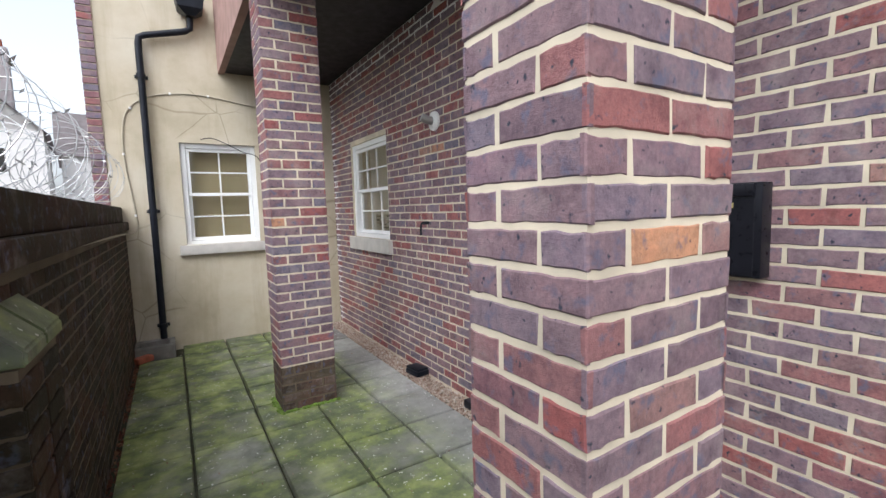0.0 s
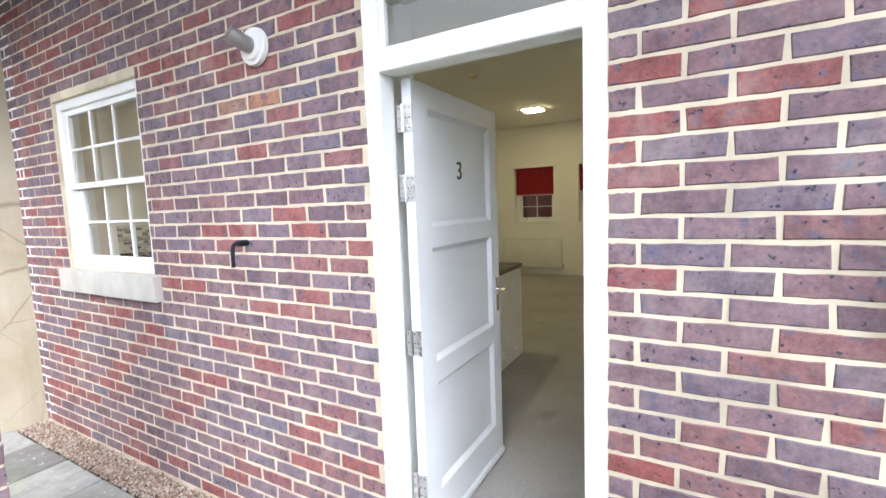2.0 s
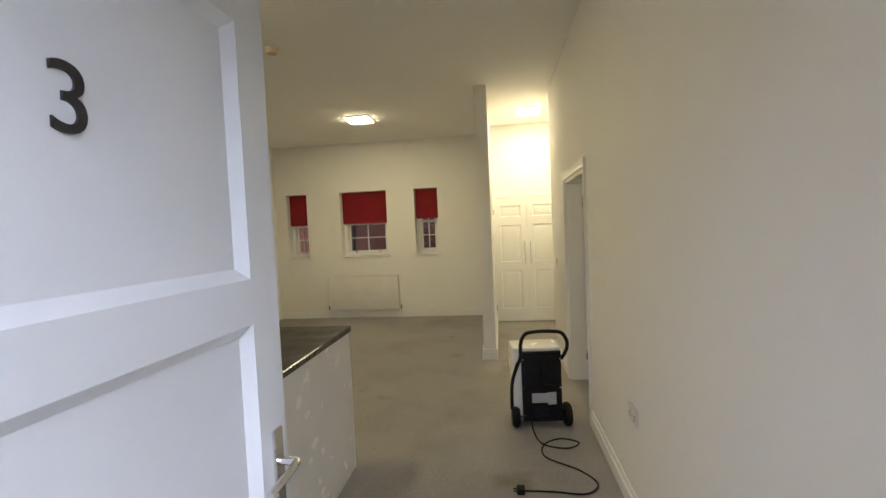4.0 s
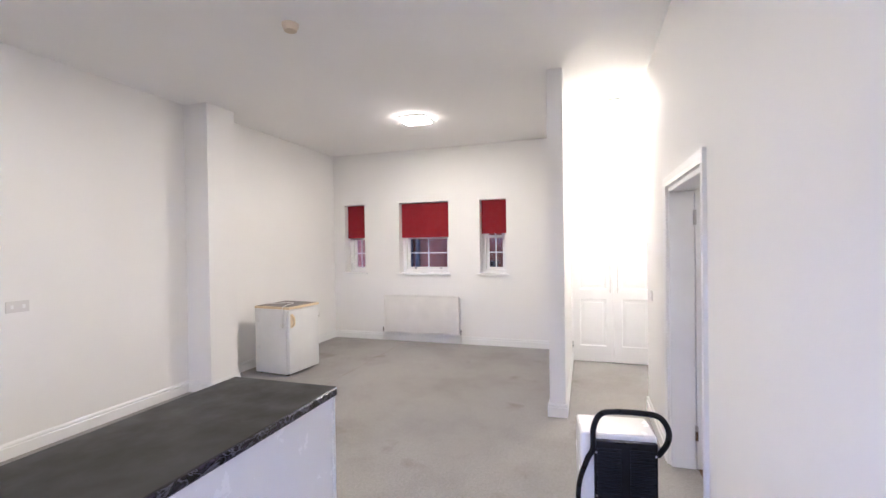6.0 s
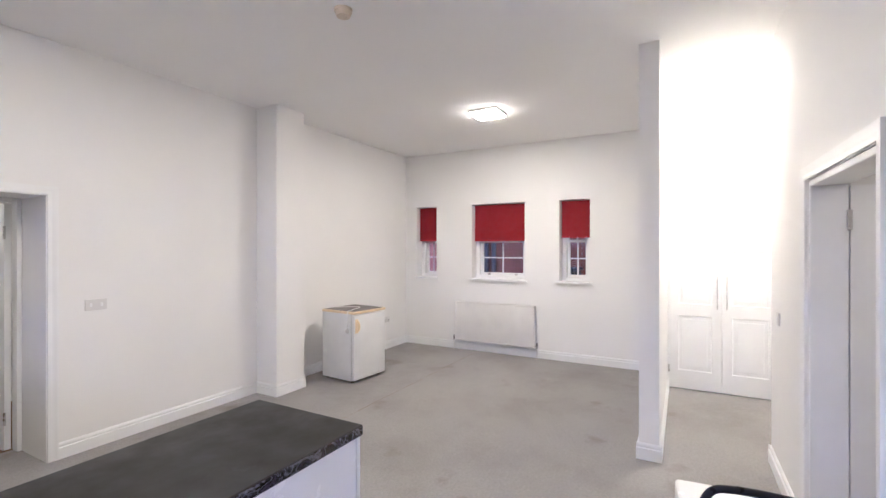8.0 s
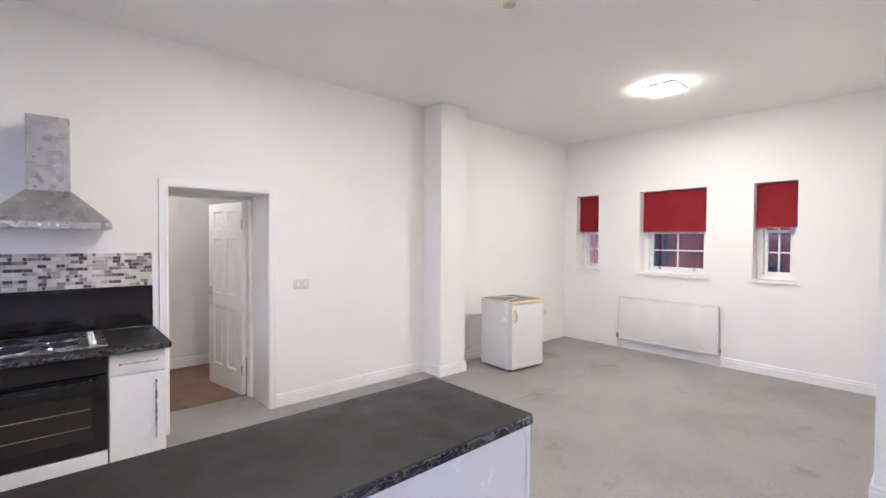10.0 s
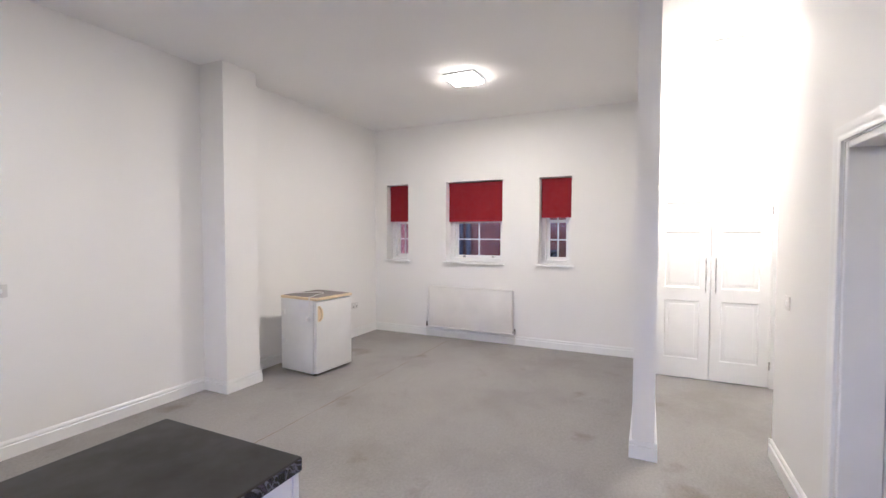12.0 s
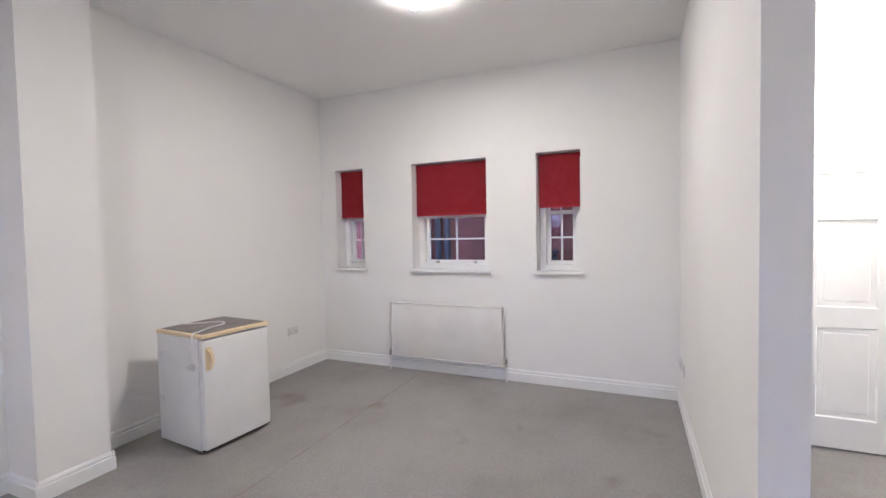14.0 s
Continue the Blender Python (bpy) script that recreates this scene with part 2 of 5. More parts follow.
    nt.links.new(ramp(nt, rnd, [(0.0, (0.07, 0.03, 0.02)), (0.6, (0.16, 0.06, 0.035)), (1.0, (0.26, 0.15, 0.08))]), b.inputs["Base Color"])
    M["leaf_litter"] = m

    m, nt, b = material("worktop", 0.33)
    base = ramp(nt, noise_node(nt, 3.5, 5, 0.6), [(0.35, (0.012, 0.0115, 0.012)), (0.7, (0.024, 0.023, 0.024))])
    smear = ramp(nt, noise_node(nt, 2.0, 6, 0.7), [(0.60, (0, 0, 0)), (0.78, (0.22, 0.22, 0.22))])
    nt.links.new(mix(nt, smear, base, (0.25, 0.25, 0.25)), b.inputs["Base Color"])
    nt.links.new(ramp(nt, noise_node(nt, 6, 5), [(0.3, (0.4, 0.4, 0.4)), (0.7, (0.6, 0.6, 0.6))]), b.inputs["Roughness"])
    b.inputs["Specular IOR Level"].default_value = 0.22
    M["worktop"] = m

    m, nt, b = material("worktop_edge", 0.15)
    n = nt.nodes.new("ShaderNodeTexNoise")
    n.inputs["Scale"].default_value, n.inputs["Detail"].default_value, n.inputs["Distortion"].default_value = 11, 5, 2.5
    nt.links.new(position(nt), n.inputs["Vector"])
    nt.links.new(ramp(nt, n.outputs["Fac"], [(0.44, (0.008, 0.008, 0.012)), (0.5, (0.13, 0.125, 0.14)), (0.54, (0.008, 0.008, 0.012)), (0.66, (0.06, 0.05, 0.07)), (0.7, (0.008, 0.008, 0.01))]), b.inputs["Base Color"])
    M["worktop_edge"] = m

    m, nt, b = material("mosaic", 0.2)
    rnd = nt.nodes.new("ShaderNodeNewGeometry").outputs["Random Per Island"]
    nt.links.new(ramp(nt, rnd, [(0.0, (0.60, 0.57, 0.50)), (0.4, (0.42, 0.39, 0.34)), (0.6, (0.10, 0.085, 0.075)), (0.78, (0.25, 0.23, 0.21)), (0.9, (0.68, 0.66, 0.62))], "CONSTANT"), b.inputs["Base Color"])
    M["mosaic"] = m

    m, nt, b = material("glass", 0.02)
    b.inputs["Transmission Weight"].default_value, b.inputs["IOR"].default_value = 1.0, 1.45
    b.inputs["Base Color"].default_value = (0.96, 0.97, 0.97, 1)
    M["glass"] = m

    m, nt, b = material("oven_glass", 0.08)
    b.inputs["Base Color"].default_value = (0.02, 0.017, 0.013, 1)
    M["oven_glass"] = m

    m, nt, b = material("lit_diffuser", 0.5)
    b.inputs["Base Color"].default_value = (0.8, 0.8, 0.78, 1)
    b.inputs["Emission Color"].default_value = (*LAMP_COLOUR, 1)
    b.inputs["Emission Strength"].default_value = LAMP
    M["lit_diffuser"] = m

    m, nt, b = material("bulkhead_glass", 0.4)
    b.inputs["Base Color"].default_value = (0.8, 0.76, 0.6, 1)
    b.inputs["Emission Color"].default_value = (1, 0.88, 0.6, 1)
    b.inputs["Emission Strength"].default_value = 1.5
    M["bulkhead_glass"] = m


special_materials()
for dark in ("black_metal", "black_plastic", "rubber", "old_brick", "old_brick_rest"):
    M[dark].node_tree.nodes["Principled BSDF"].inputs["Specular IOR Level"].default_value = 0.15

# ---- building helpers ----
ORIGIN = {}


def box(bm, x0, x1, y0, y1, z0, z1, bevel=0.0, segments=1):
    vs = [bm.verts.new((x, y, z)) for x in (x0, x1) for y in (y0, y1) for z in (z0, z1)]
    fs = [bm.faces.new([vs[i] for i in q]) for q in ((0, 1, 3, 2), (4, 6, 7, 5), (0, 4, 5, 1), (2, 3, 7, 6), (0, 2, 6, 4), (1, 5, 7, 3))]
    if bevel:
        es = list({e for f in fs for e in f.edges})
        bmesh.ops.bevel(bm, geom=es, offset=bevel, segments=segments, affect="EDGES", profile=0.6)
    return bm


def B(x0, x1, y0, y1, z0, z1, bevel=0.0, segments=1):
    return box(bmesh.new(), x0, x1, y0, y1, z0, z1, bevel, segments)


def rod(bm, a, b, r, r2=None, n=16):
    a, b = Vector(a), Vector(b)
    m = Matrix.Translation((a + b) / 2) @ (b - a).to_track_quat("Z", "Y").to_matrix().to_4x4()
    bmesh.ops.create_cone(bm, cap_ends=True, segments=n, radius1=r, radius2=r if r2 is None else r2, depth=(b - a).length, matrix=m)
    return bm


def tube(bm, points, r, n=8, closed=False):
    """A round bar swept along points."""
    pts = [Vector(p) for p in points]
    rings, side = [], None
    for i, p in enumerate(pts):
        d = (pts[min(i + 1, len(pts) - 1)] - pts[max(i - 1, 0)]).normalized()
        if side is None:
            side = d.orthogonal().normalized()
        side = (side - d * side.dot(d)).normalized()
        up = d.cross(side)
        rings.append([bm.verts.new(p + r * (math.cos(a) * side + math.sin(a) * up)) for a in (2 * math.pi * k / n for k in range(n))])
    for p, q in zip(rings, rings[1:]):
        for k in range(n):
            bm.faces.new((p[k], p[(k + 1) % n], q[(k + 1) % n], q[k]))
    bm.faces.new(rings[0][::-1]), bm.faces.new(rings[-1])
    return bm


def smooth_path(points, steps=8):
    """Catmull-Rom through points."""
    p = [Vector(points[0]), *map(Vector, points), Vector(points[-1])]
    out = []
    for i in range(1, len(p) - 2):
        a, b, c, d = p[i - 1:i + 3]
        for k in range(steps):
            t = k / steps
            out.append(0.5 * (2 * b + (c - a) * t + (2 * a - 5 * b + 4 * c - d) * t * t + (3 * b - a - 3 * c + d) * t ** 3))
    return out + [p[-1]]


def mesh_of(name, bm, mat, soft=True):
    bmesh.ops.recalc_face_normals(bm, faces=bm.faces)
    me = bpy.data.meshes.new(name)
    bm.to_mesh(me)
    bm.free()
    for mm in (mat if isinstance(mat, (list, tuple)) else [mat]):
        me.materials.append(M[mm])
    if soft:
        me.polygons.foreach_set("use_smooth", [True] * len(me.polygons))
        me.set_sharp_from_angle(angle=radians(32))
    return me


def thing(name, at=(0, 0, 0), label="", category="", group="", kind="", turn=0.0):
    ob = new(name)
    ob.empty_display_size = 0.1
    ob.matrix_basis = pose(*at, 0, 0, turn)
    return tagged(ob, label, category, group, kind)


def part(name, bm, mat, parent, label=""):
    """One mesh under a thing or part, in that thing's own coordinates."""
    ob = new(name, mesh_of(name, bm, mat))
    ob.parent = parent
    return tagged(ob, label)


def solid(name, bm, mat, label="", category="", group="", kind=""):
    return tagged(new(name, mesh_of(name, bm, mat)), label, category, group, kind)


def structure(name, bm, mat, label):
    return solid(name, bm, mat, label, name.split("_")[0], kind="structure")


def letters(name, text, size, depth, m, mat, parent, label=""):
    cu = bpy.data.curves.new(name, "FONT")
    cu.body, cu.size, cu.extrude, cu.align_x, cu.align_y = text, size, depth, "CENTER", "CENTER"
    tmp = bpy.data.objects.new(name, cu)
    me = bpy.data.meshes.new_from_object(tmp)
    bpy.data.objects.remove(tmp)
    me.materials.clear()
    me.materials.append(M[mat])
    ob = new(name, me)
    ob.parent, ob.matrix_basis = parent, m
    return tagged(ob, label)


def holed(u0, u1, z0, z1, holes):
    """Rectangles (u0, u1, z0, z1) that fill a wall round its holes."""
    us = sorted({u0, u1, *(h[i] for h in holes for i in (0, 1) if u0 < h[i] < u1)})
    out = []
    for a, b in zip(us, us[1:]):
        cuts = sorted((h[2], h[3]) for h in holes if h[0] < b - 1e-6 and h[1] > a + 1e-6)
        z = z0
        for lo, hi in cuts:
            if lo > z:
                out.append((a, b, z, lo))
            z = max(z, hi)
        if z < z1:
            out.append((a, b, z, z1))
    return out


def wall_x(name, x0, x1, u0, u1, z0, z1, holes, mat, label):
    """A wall across x, from x0 to x1, running along y."""
    bm = bmesh.new()
    for a, b, lo, hi in holed(u0, u1, z0, z1, holes):
        box(bm, x0, x1, a, b, lo, hi)
    return structure(name, bm, mat, label)


def wall_y(name, y0, y1, u0, u1, z0, z1, holes, mat, label):
    bm = bmesh.new()
    for a, b, lo, hi in holed(u0, u1, z0, z1, holes):
        box(bm, a, b, y0, y1, lo, hi)
    return structure(name, bm, mat, label)


# ---- the plan ----
G = -0.122            # paving outside
C = 3.06              # ceiling
FX = 2.525            # face of the brick front
DOOR = (2.585, 3.485, G, 2.37)
FRONT_WINDOW = (5.13, 6.22, 1.15, 2.30)
END_X = 10.07
END_WINDOWS = [(3.866, 4.275, 1.092, 2.22), (4.770, 5.608, 1.092, 2.22), (6.225, 6.600, 1.092, 2.22)]
LEFT = 6.805
RIGHT = 2.21
LOBBY_DOOR = (4.61, 5.375, -0.2, 1.93)
BED_DOOR = (5.915, 6.865, -0.2, 1.895)
RECESS_DOOR = (8.42, 9.24, -0.2, 1.90)

# ground, floors and ceilings
structure("ground", B(-400, 400, -400, 400, G - 0.3, G - 0.035), "soil", "dark damp soil ground under the paving")
structure("floor", box(box(B(2.628, 10.2, 2.041, 7.3, -0.12, 0.0), 7.9, 10.2, 1.7, 2.041, -0.12, 0.0), 2.60, 5.0, 1.7, 2.041, -0.12, 0.0), "carpet", "worn grey carpet with faint stains across the room")
structure("floor_lobby", B(4.3, 5.9, 7.302, 8.8, -0.12, 0.006), "brown_mat", "brown fibre matting on the lobby floor")
structure("floor_side_room", B(5.0, 7.9, 0.2, 2.04, -0.12, 0.006), "brown_mat", "brown carpet in the side room")
structure("ceiling", B(2.53, 10.5, 1.6, 7.35, C, C + 0.2), "ceiling", "plain white painted ceiling of the flat")
structure("ceiling_lobby", B(4.2, 6.0, 7.35, 8.95, 2.4, 2.5), "ceiling", "low white lobby ceiling")
structure("ceiling_side_room", B(4.9, 8.1, 0.1, 1.6, 2.6, 2.7), "ceiling", "white side room ceiling")
# Unseen slab, added to keep sky light out of the rooms.
structure("roof", B(2.53, 10.4, 0.1, 7.4, C + 0.25, C + 0.45), "roof_slate", "flat slate grey roof slab, unseen, added to block sky light")

# walls
wall_x("wall_front", FX + 0.007, 2.80, -3.0, 6.95, G - 0.1, C + 0.25, [DOOR, FRONT_WINDOW], "mortar", "purple-red brick front wall with cream mortar joints")
wall_x("wall_front_inner", 2.80, 2.85, 1.86, LEFT, 0.0, C, [DOOR, FRONT_WINDOW], "plaster", "white plastered inner face of the front wall")
wall_x("wall_window", END_X, 10.37, 1.6, 7.3, -0.1, C, END_WINDOWS, "plaster", "white plastered end wall with three small windows")
wall_y("wall_left", LEFT, 7.30, 2.53, END_X, -0.1, C, [LOBBY_DOOR], "plaster", "thick white plastered side wall with a deep doorway")
wall_y("wall_right", 2.06, RIGHT, 2.85, 7.92, -0.1, C, [BED_DOOR], "plaster", "white plastered wall along the entrance with a doorway")
wall_x("wall_recess_return", 7.80, 7.92, 1.68, 2.06, -0.1, C, [], "plaster", "white plastered return beside the cupboard recess")
wall_y("wall_recess", 1.68, 1.86, 7.92, END_X, -0.1, C, [RECESS_DOOR], "plaster", "white plastered side of the cupboard recess with a doorway")
wall_x("wall_above_cupboard", 9.50, END_X, 1.86, 2.925, 1.99, C, [], "plaster", "white plastered wall above the cupboard doors")
wall_y("partition", 2.925, 3.06, 7.515, END_X, 0.0, C, [], "plaster", "white plastered partition ending in a square edge")
wall_y("pilaster", 6.50, LEFT, 7.16, 7.537, 0.0, C, [], "plaster", "white plastered square pier on the side wall")
wall_y("wall_lobby_back", 8.75, 8.9, 4.2, 6.0, -0.1, 2.4, [], "plaster", "white lobby back wall")
wall_x("wall_lobby_side", 4.2, 4.35, 7.3, 8.75, -0.1, 2.4, [], "plaster", "white lobby side wall")
wall_x("wall_lobby_end", 5.85, 6.0, 7.3, 8.75, -0.1, 2.4, [], "plaster", "white lobby end wall")
wall_y("wall_side_room_back", 0.1, 0.25, 4.9, 8.1, -0.1, 2.6, [], "plaster", "white side room back wall")
wall_x("wall_side_room_near", 4.9, 5.05, 0.25, 2.06, -0.1, 2.6, [], "plaster", "white side room near wall")
wall_x("wall_side_room_far", 7.80, 7.919, 0.25, 1.68, -0.1, 2.6, [], "plaster", "white side room far wall")
structure("lintel_side_room", B(5.05, 7.8, 1.6, 2.06, 2.6, C), "plaster", "white bulkhead over the side room doorway")

# rendered neighbour, canopy
STUCCO_WINDOW = (0.65, 1.50, 1.12, 2.36)
wall_y("wall_render", 6.95, 7.25, -0.06, 2.53, G - 0.1, 6.2, [STUCCO_WINDOW], "render_coat", "stained cream rendered wall with hairline cracks")
structure("wall_render_side", B(-0.06, 2.53, 7.6, 7.7, G - 0.1, 6.2), "olive_blind", "plain inner wall behind the rendered front")
structure("canopy_soffit", B(1.20, FX, 0.9, 6.95, 3.24, 3.27), "soffit", "black boarded canopy soffit")
structure("canopy_fascia", B(1.13, 1.20, 0.9, 6.95, 3.22, 4.3), "fascia", "weathered red-brown canopy fascia board")
structure("canopy_roof", B(1.20, 2.6, 0.9, 6.95, 4.2, 4.3), "roof_slate", "slate canopy roof over the walkway")

# ---- joinery ----


def sash_window(name, m, w, h, cols, label, inner="gloss_white", sill=None, rows=2):
    """A sliding sash: x along the wall, y away from the viewer, z up."""
    ob = thing(name, label=label, category="window", kind="structure")
    ob.matrix_basis = m
    f = bmesh.new()
    for x0, x1, z0, z1 in ((0, 0.06, 0, h), (w - 0.06, w, 0, h), (0.06, w - 0.06, h - 0.06, h), (0.06, w - 0.06, 0, 0.05)):
        box(f, x0, x1, 0, 0.11, z0, z1, 0.004)
    part("window_frame", f, inner, ob)
    if sill:
        part("window_sill", B(*sill, 0.008, 2), "stone", ob, "grey stone sill with a rounded front edge")
    mid = h / 2
    for y, z0, z1, who in ((0.02, mid - 0.02, h - 0.06, "upper_sash"), (0.058, 0.05, mid + 0.02, "lower_sash")):
        s, t = bmesh.new(), 0.038
        a, b = 0.061, w - 0.061
        for q in ((a, a + t, z0, z1), (b - t, b, z0, z1), (a + t, b - t, z1 - t, z1), (a + t, b - t, z0, z0 + t)):
            box(s, q[0], q[1], y, y + 0.034, q[2], q[3], 0.003)
        gw, gh = (b - a - 2 * t) / cols, (z1 - z0 - 2 * t) / rows
        for i in range(1, cols):
            box(s, a + t + i * gw - 0.009, a + t + i * gw + 0.009, y + 0.004, y + 0.03, z0 + t, z1 - t, 0.003)
        for j in range(1, rows):
            box(s, a + t, b - t, y + 0.005, y + 0.029, z0 + t + j * gh - 0.009, z0 + t + j * gh + 0.009, 0.003)
        sash = part(who, s, inner, ob)
        for i in range(cols):
            for j in range(rows):
                p = part("pane", B(a + t + i * gw + 0.009, a + t + (i + 1) * gw - 0.009, y + 0.015, y + 0.019, z0 + t + j * gh + 0.009, z0 + t + (j + 1) * gh - 0.009), "glass", sash)
                p.visible_shadow = False
    return ob


def panel_leaf(parent, w, h, t, cells, mat, name="leaf", deep=0.012, slope=0.008):
    """A panelled door leaf in x (width), y (thickness), z. cells: the panels' x0, x1, z0, z1."""
    bm = bmesh.new()
    for a, b, lo, hi in holed(0, w, 0, h, cells):
        box(bm, a, b, 0, t, lo, hi)
    leaf = part(name, bm, mat, parent)
    for x0, x1, z0, z1 in cells:
        p = bmesh.new()
        box(p, x0, x1, deep, t - deep, z0, z1)
        for side in (0, 1):
            ys = (0.001, deep + 0.0003) if side == 0 else (t - 0.001, t - deep - 0.0003)
            d = slope
            rim = [[p.verts.new((x, ys[k], z)) for x, z in ((x0 + o, z0 + o), (x1 - o, z0 + o), (x1 - o, z1 - o), (x0 + o, z1 - o))] for k, o in ((0, 0.0), (1, d))]
            for k in range(4):
                p.faces.new((rim[0][k], rim[0][(k + 1) % 4], rim[1][(k + 1) % 4], rim[1][k]))
        if (x1 - x0) < 0.4:
            y = 0.008
            o = 0.04
            box(p, x0 + o, x1 - o, y, t - y, z0 + o, z1 - o, 0.0)
            bmesh.ops.bevel(p, geom=[e for e in p.edges if all(x0 + o - 1e-4 < v.co.x < x1 - o + 1e-4 and z0 + o - 1e-4 < v.co.z < z1 - o + 1e-4 for v in e.verts)], offset=0.003, segments=1, affect="EDGES")
        part("panel", p, mat, leaf)
    return leaf


def lever_handle(parent, x, y, z, side, mat="chrome", way=-1):
    """A lever on a plate; side: -1 or 1 along y."""
    bm = bmesh.new()
    box(bm, x - 0.018, x + 0.018, min(y, y + side * 0.008), max(y, y + side * 0.008), z - 0.10, z + 0.10, 0.003)
    rod(bm, (x, y, z + 0.03), (x, y + side * 0.045, z + 0.03), 0.009, n=12)
    tube(bm, smooth_path([(x, y + side * 0.045, z + 0.03), (x + way * 0.03, y + side * 0.05, z + 0.03), (x + way * 0.115, y + side * 0.048, z + 0.025)], 5), 0.008, 10)
    return part("handle", bm, mat, parent, "polished steel lever handle on a plate")


def architrave(name, u0, u1, top, put, label):
    """A moulded surround; put maps (u, out, z) to the room."""
    bm = bmesh.new()
    w = 0.062
    prof = ((0.0, 0.0), (0.0, 0.012), (0.016, 0.017), (0.03, 0.014), (0.048, 0.020), (w, 0.020), (w, 0.0))
    rows = []
    for corner in ((u0, 0, -1, 0), (u0, top, -1, 1), (u1, top, 1, 1), (u1, 0, 1, 0)):
        rows.append([bm.verts.new(put(corner[0] + corner[2] * o, d, corner[1] + corner[3] * o)) for o, d in prof])
    for a, b in zip(rows, rows[1:]):
        for k in range(len(prof) - 1):
            bm.faces.new((a[k], a[k + 1], b[k + 1], b[k]))
    return structure(name, bm, "gloss_white", label)


def skirting(a, b, normal, h=0.118):
    """A moulded baseboard on the floor from a to b, standing out along normal."""
    prof = ((0, 0), (0.019, 0), (0.019, h * 0.70), (0.009, h * 0.73), (0.013, h * 0.82), (0.011, h * 0.93), (0.004, h), (0, h))
    bm = bmesh.new()
    ends = [[bm.verts.new((p[0] + normal[0] * d, p[1] + normal[1] * d, z)) for d, z in prof] for p in (a, b)]
    n = len(prof)
    for k in range(n):
        bm.faces.new((ends[0][k], ends[0][(k + 1) % n], ends[1][(k + 1) % n], ends[1][k]))
    bm.faces.new(ends[0]), bm.faces.new(ends[1][::-1])
    return structure("baseboard", bm, "gloss_white", "white moulded skirting board")


for a, b, nrm in (((2.85, RIGHT), (5.85, RIGHT), (0, 1)), ((6.93, RIGHT), (7.92, RIGHT), (0, 1)), ((7.92, RIGHT + 0.016), (7.92, 1.86), (1, 0)),
                  ((7.92, 1.86), (8.352, 1.86), (0, 1)), ((7.497, 3.06), (END_X, 3.06), (0, 1)), ((7.497, 2.925), (9.46, 2.925), (0, -1)),
                  ((7.515, 2.907), (7.515, 3.078), (-1, 0)), ((END_X, 3.078), (END_X, 6.79), (-1, 0)), ((7.537, LEFT), (END_X, LEFT), (0, -1)),
                  ((7.537, 6.484), (7.537, LEFT), (1, 0)), ((7.145, 6.50), (7.552, 6.50), (0, -1)), ((7.16, 6.484), (7.16, LEFT), (-1, 0)),
                  ((5.44, LEFT), (7.16, LEFT), (0, -1)), ((4.36, 8.75), (5.85, 8.75), (0, -1))):
    skirting(a, b, nrm)

# entrance door: frame with fanlight, threshold, open leaf
d1 = thing("door_1", (FX, 0, 0), "open white panelled front door in a white frame with a fanlight", "door", kind="structure")
f = bmesh.new()
for y0, y1, z0, z1 in ((2.585, 2.655, -0.03, 2.37), (3.415, 3.485, -0.03, 2.37), (2.655, 3.415, 2.30, 2.37), (2.655, 3.415, 2.015, 2.085)):
    box(f, 0.0, 0.10, y0, y1, z0, z1, 0.004)
for y0, y1, z0, z1 in ((2.655, 2.68, 2.085, 2.30), (3.39, 3.415, 2.085, 2.30), (2.68, 3.39, 2.275, 2.30), (2.68, 3.39, 2.085, 2.11)):
    box(f, 0.02, 0.075, y0, y1, z0, z1, 0.003)
part("door_frame", f, "gloss_white", d1)
fan = part("fanlight", B(0.045, 0.051, 2.68, 3.39, 2.11, 2.275), "glass", d1, "clear fanlight pane over the door")
fan.visible_shadow = False
part("threshold", B(-0.03, 0.102, 2.585, 3.485, -0.07, -0.028, 0.006), "gloss_white", d1, "pale painted threshold")
part("lining", box(B(0.10, 0.33, 2.586, 2.61, 0.001, 2.37), 0.10, 0.33, 3.465, 3.484, 0.001, 2.37), "gloss_white", d1)
lf = thing("door_leaf", (FX + 0.108, 3.384, 0.0), "white three-panel front door leaf standing open, numbered 3", "door", turn=-0.5)
leaf = panel_leaf(lf, 0.86, 2.0, 0.044, [(0.12, 0.76, 1.40, 1.90), (0.12, 0.76, 0.80, 1.31), (0.12, 0.76, 0.20, 0.70)], "door_paint", deep=0.019, slope=0.022)
leaf.matrix_basis = Matrix.Translation((0, -0.044, 0.006))
part("weather_bar", B(0.02, 0.84, -0.066, -0.0445, 0.008, 0.05, 0.008), "door_paint", lf)
lever_handle(lf, 0.815, -0.0445, 0.98, -1)
letters("door_number", "3", 0.125, 0.003, Matrix.Translation((0.43, -0.026, 1.66)) @ pose(0, 0, 0, 90, 0, 0), "ink", lf, "dark metal numeral 3")
for z in (1.855, 1.574, 0.923, 0.278):
    hb = bmesh.new()
    box(hb, -0.0045, -0.001, -0.046, -0.002, z - 0.055, z + 0.055, 0.001)
    box(hb, -0.0045, -0.001, 0.004, 0.026, z - 0.055, z + 0.055, 0.001)
    rod(hb, (-0.006, 0.0, z - 0.056), (-0.006, 0.0, z + 0.056), 0.006, n=10)
    hinge = part("hinge", hb, "steel", lf, "brushed steel butt hinge")
    for dy in (-0.034, -0.016, 0.016):
        for dz in (-0.04, 0.0, 0.04):
            part("screw", rod(bmesh.new(), (-0.006, dy, z + dz), (-0.004, dy, z + dz), 0.003, n=8), "ink", hinge)
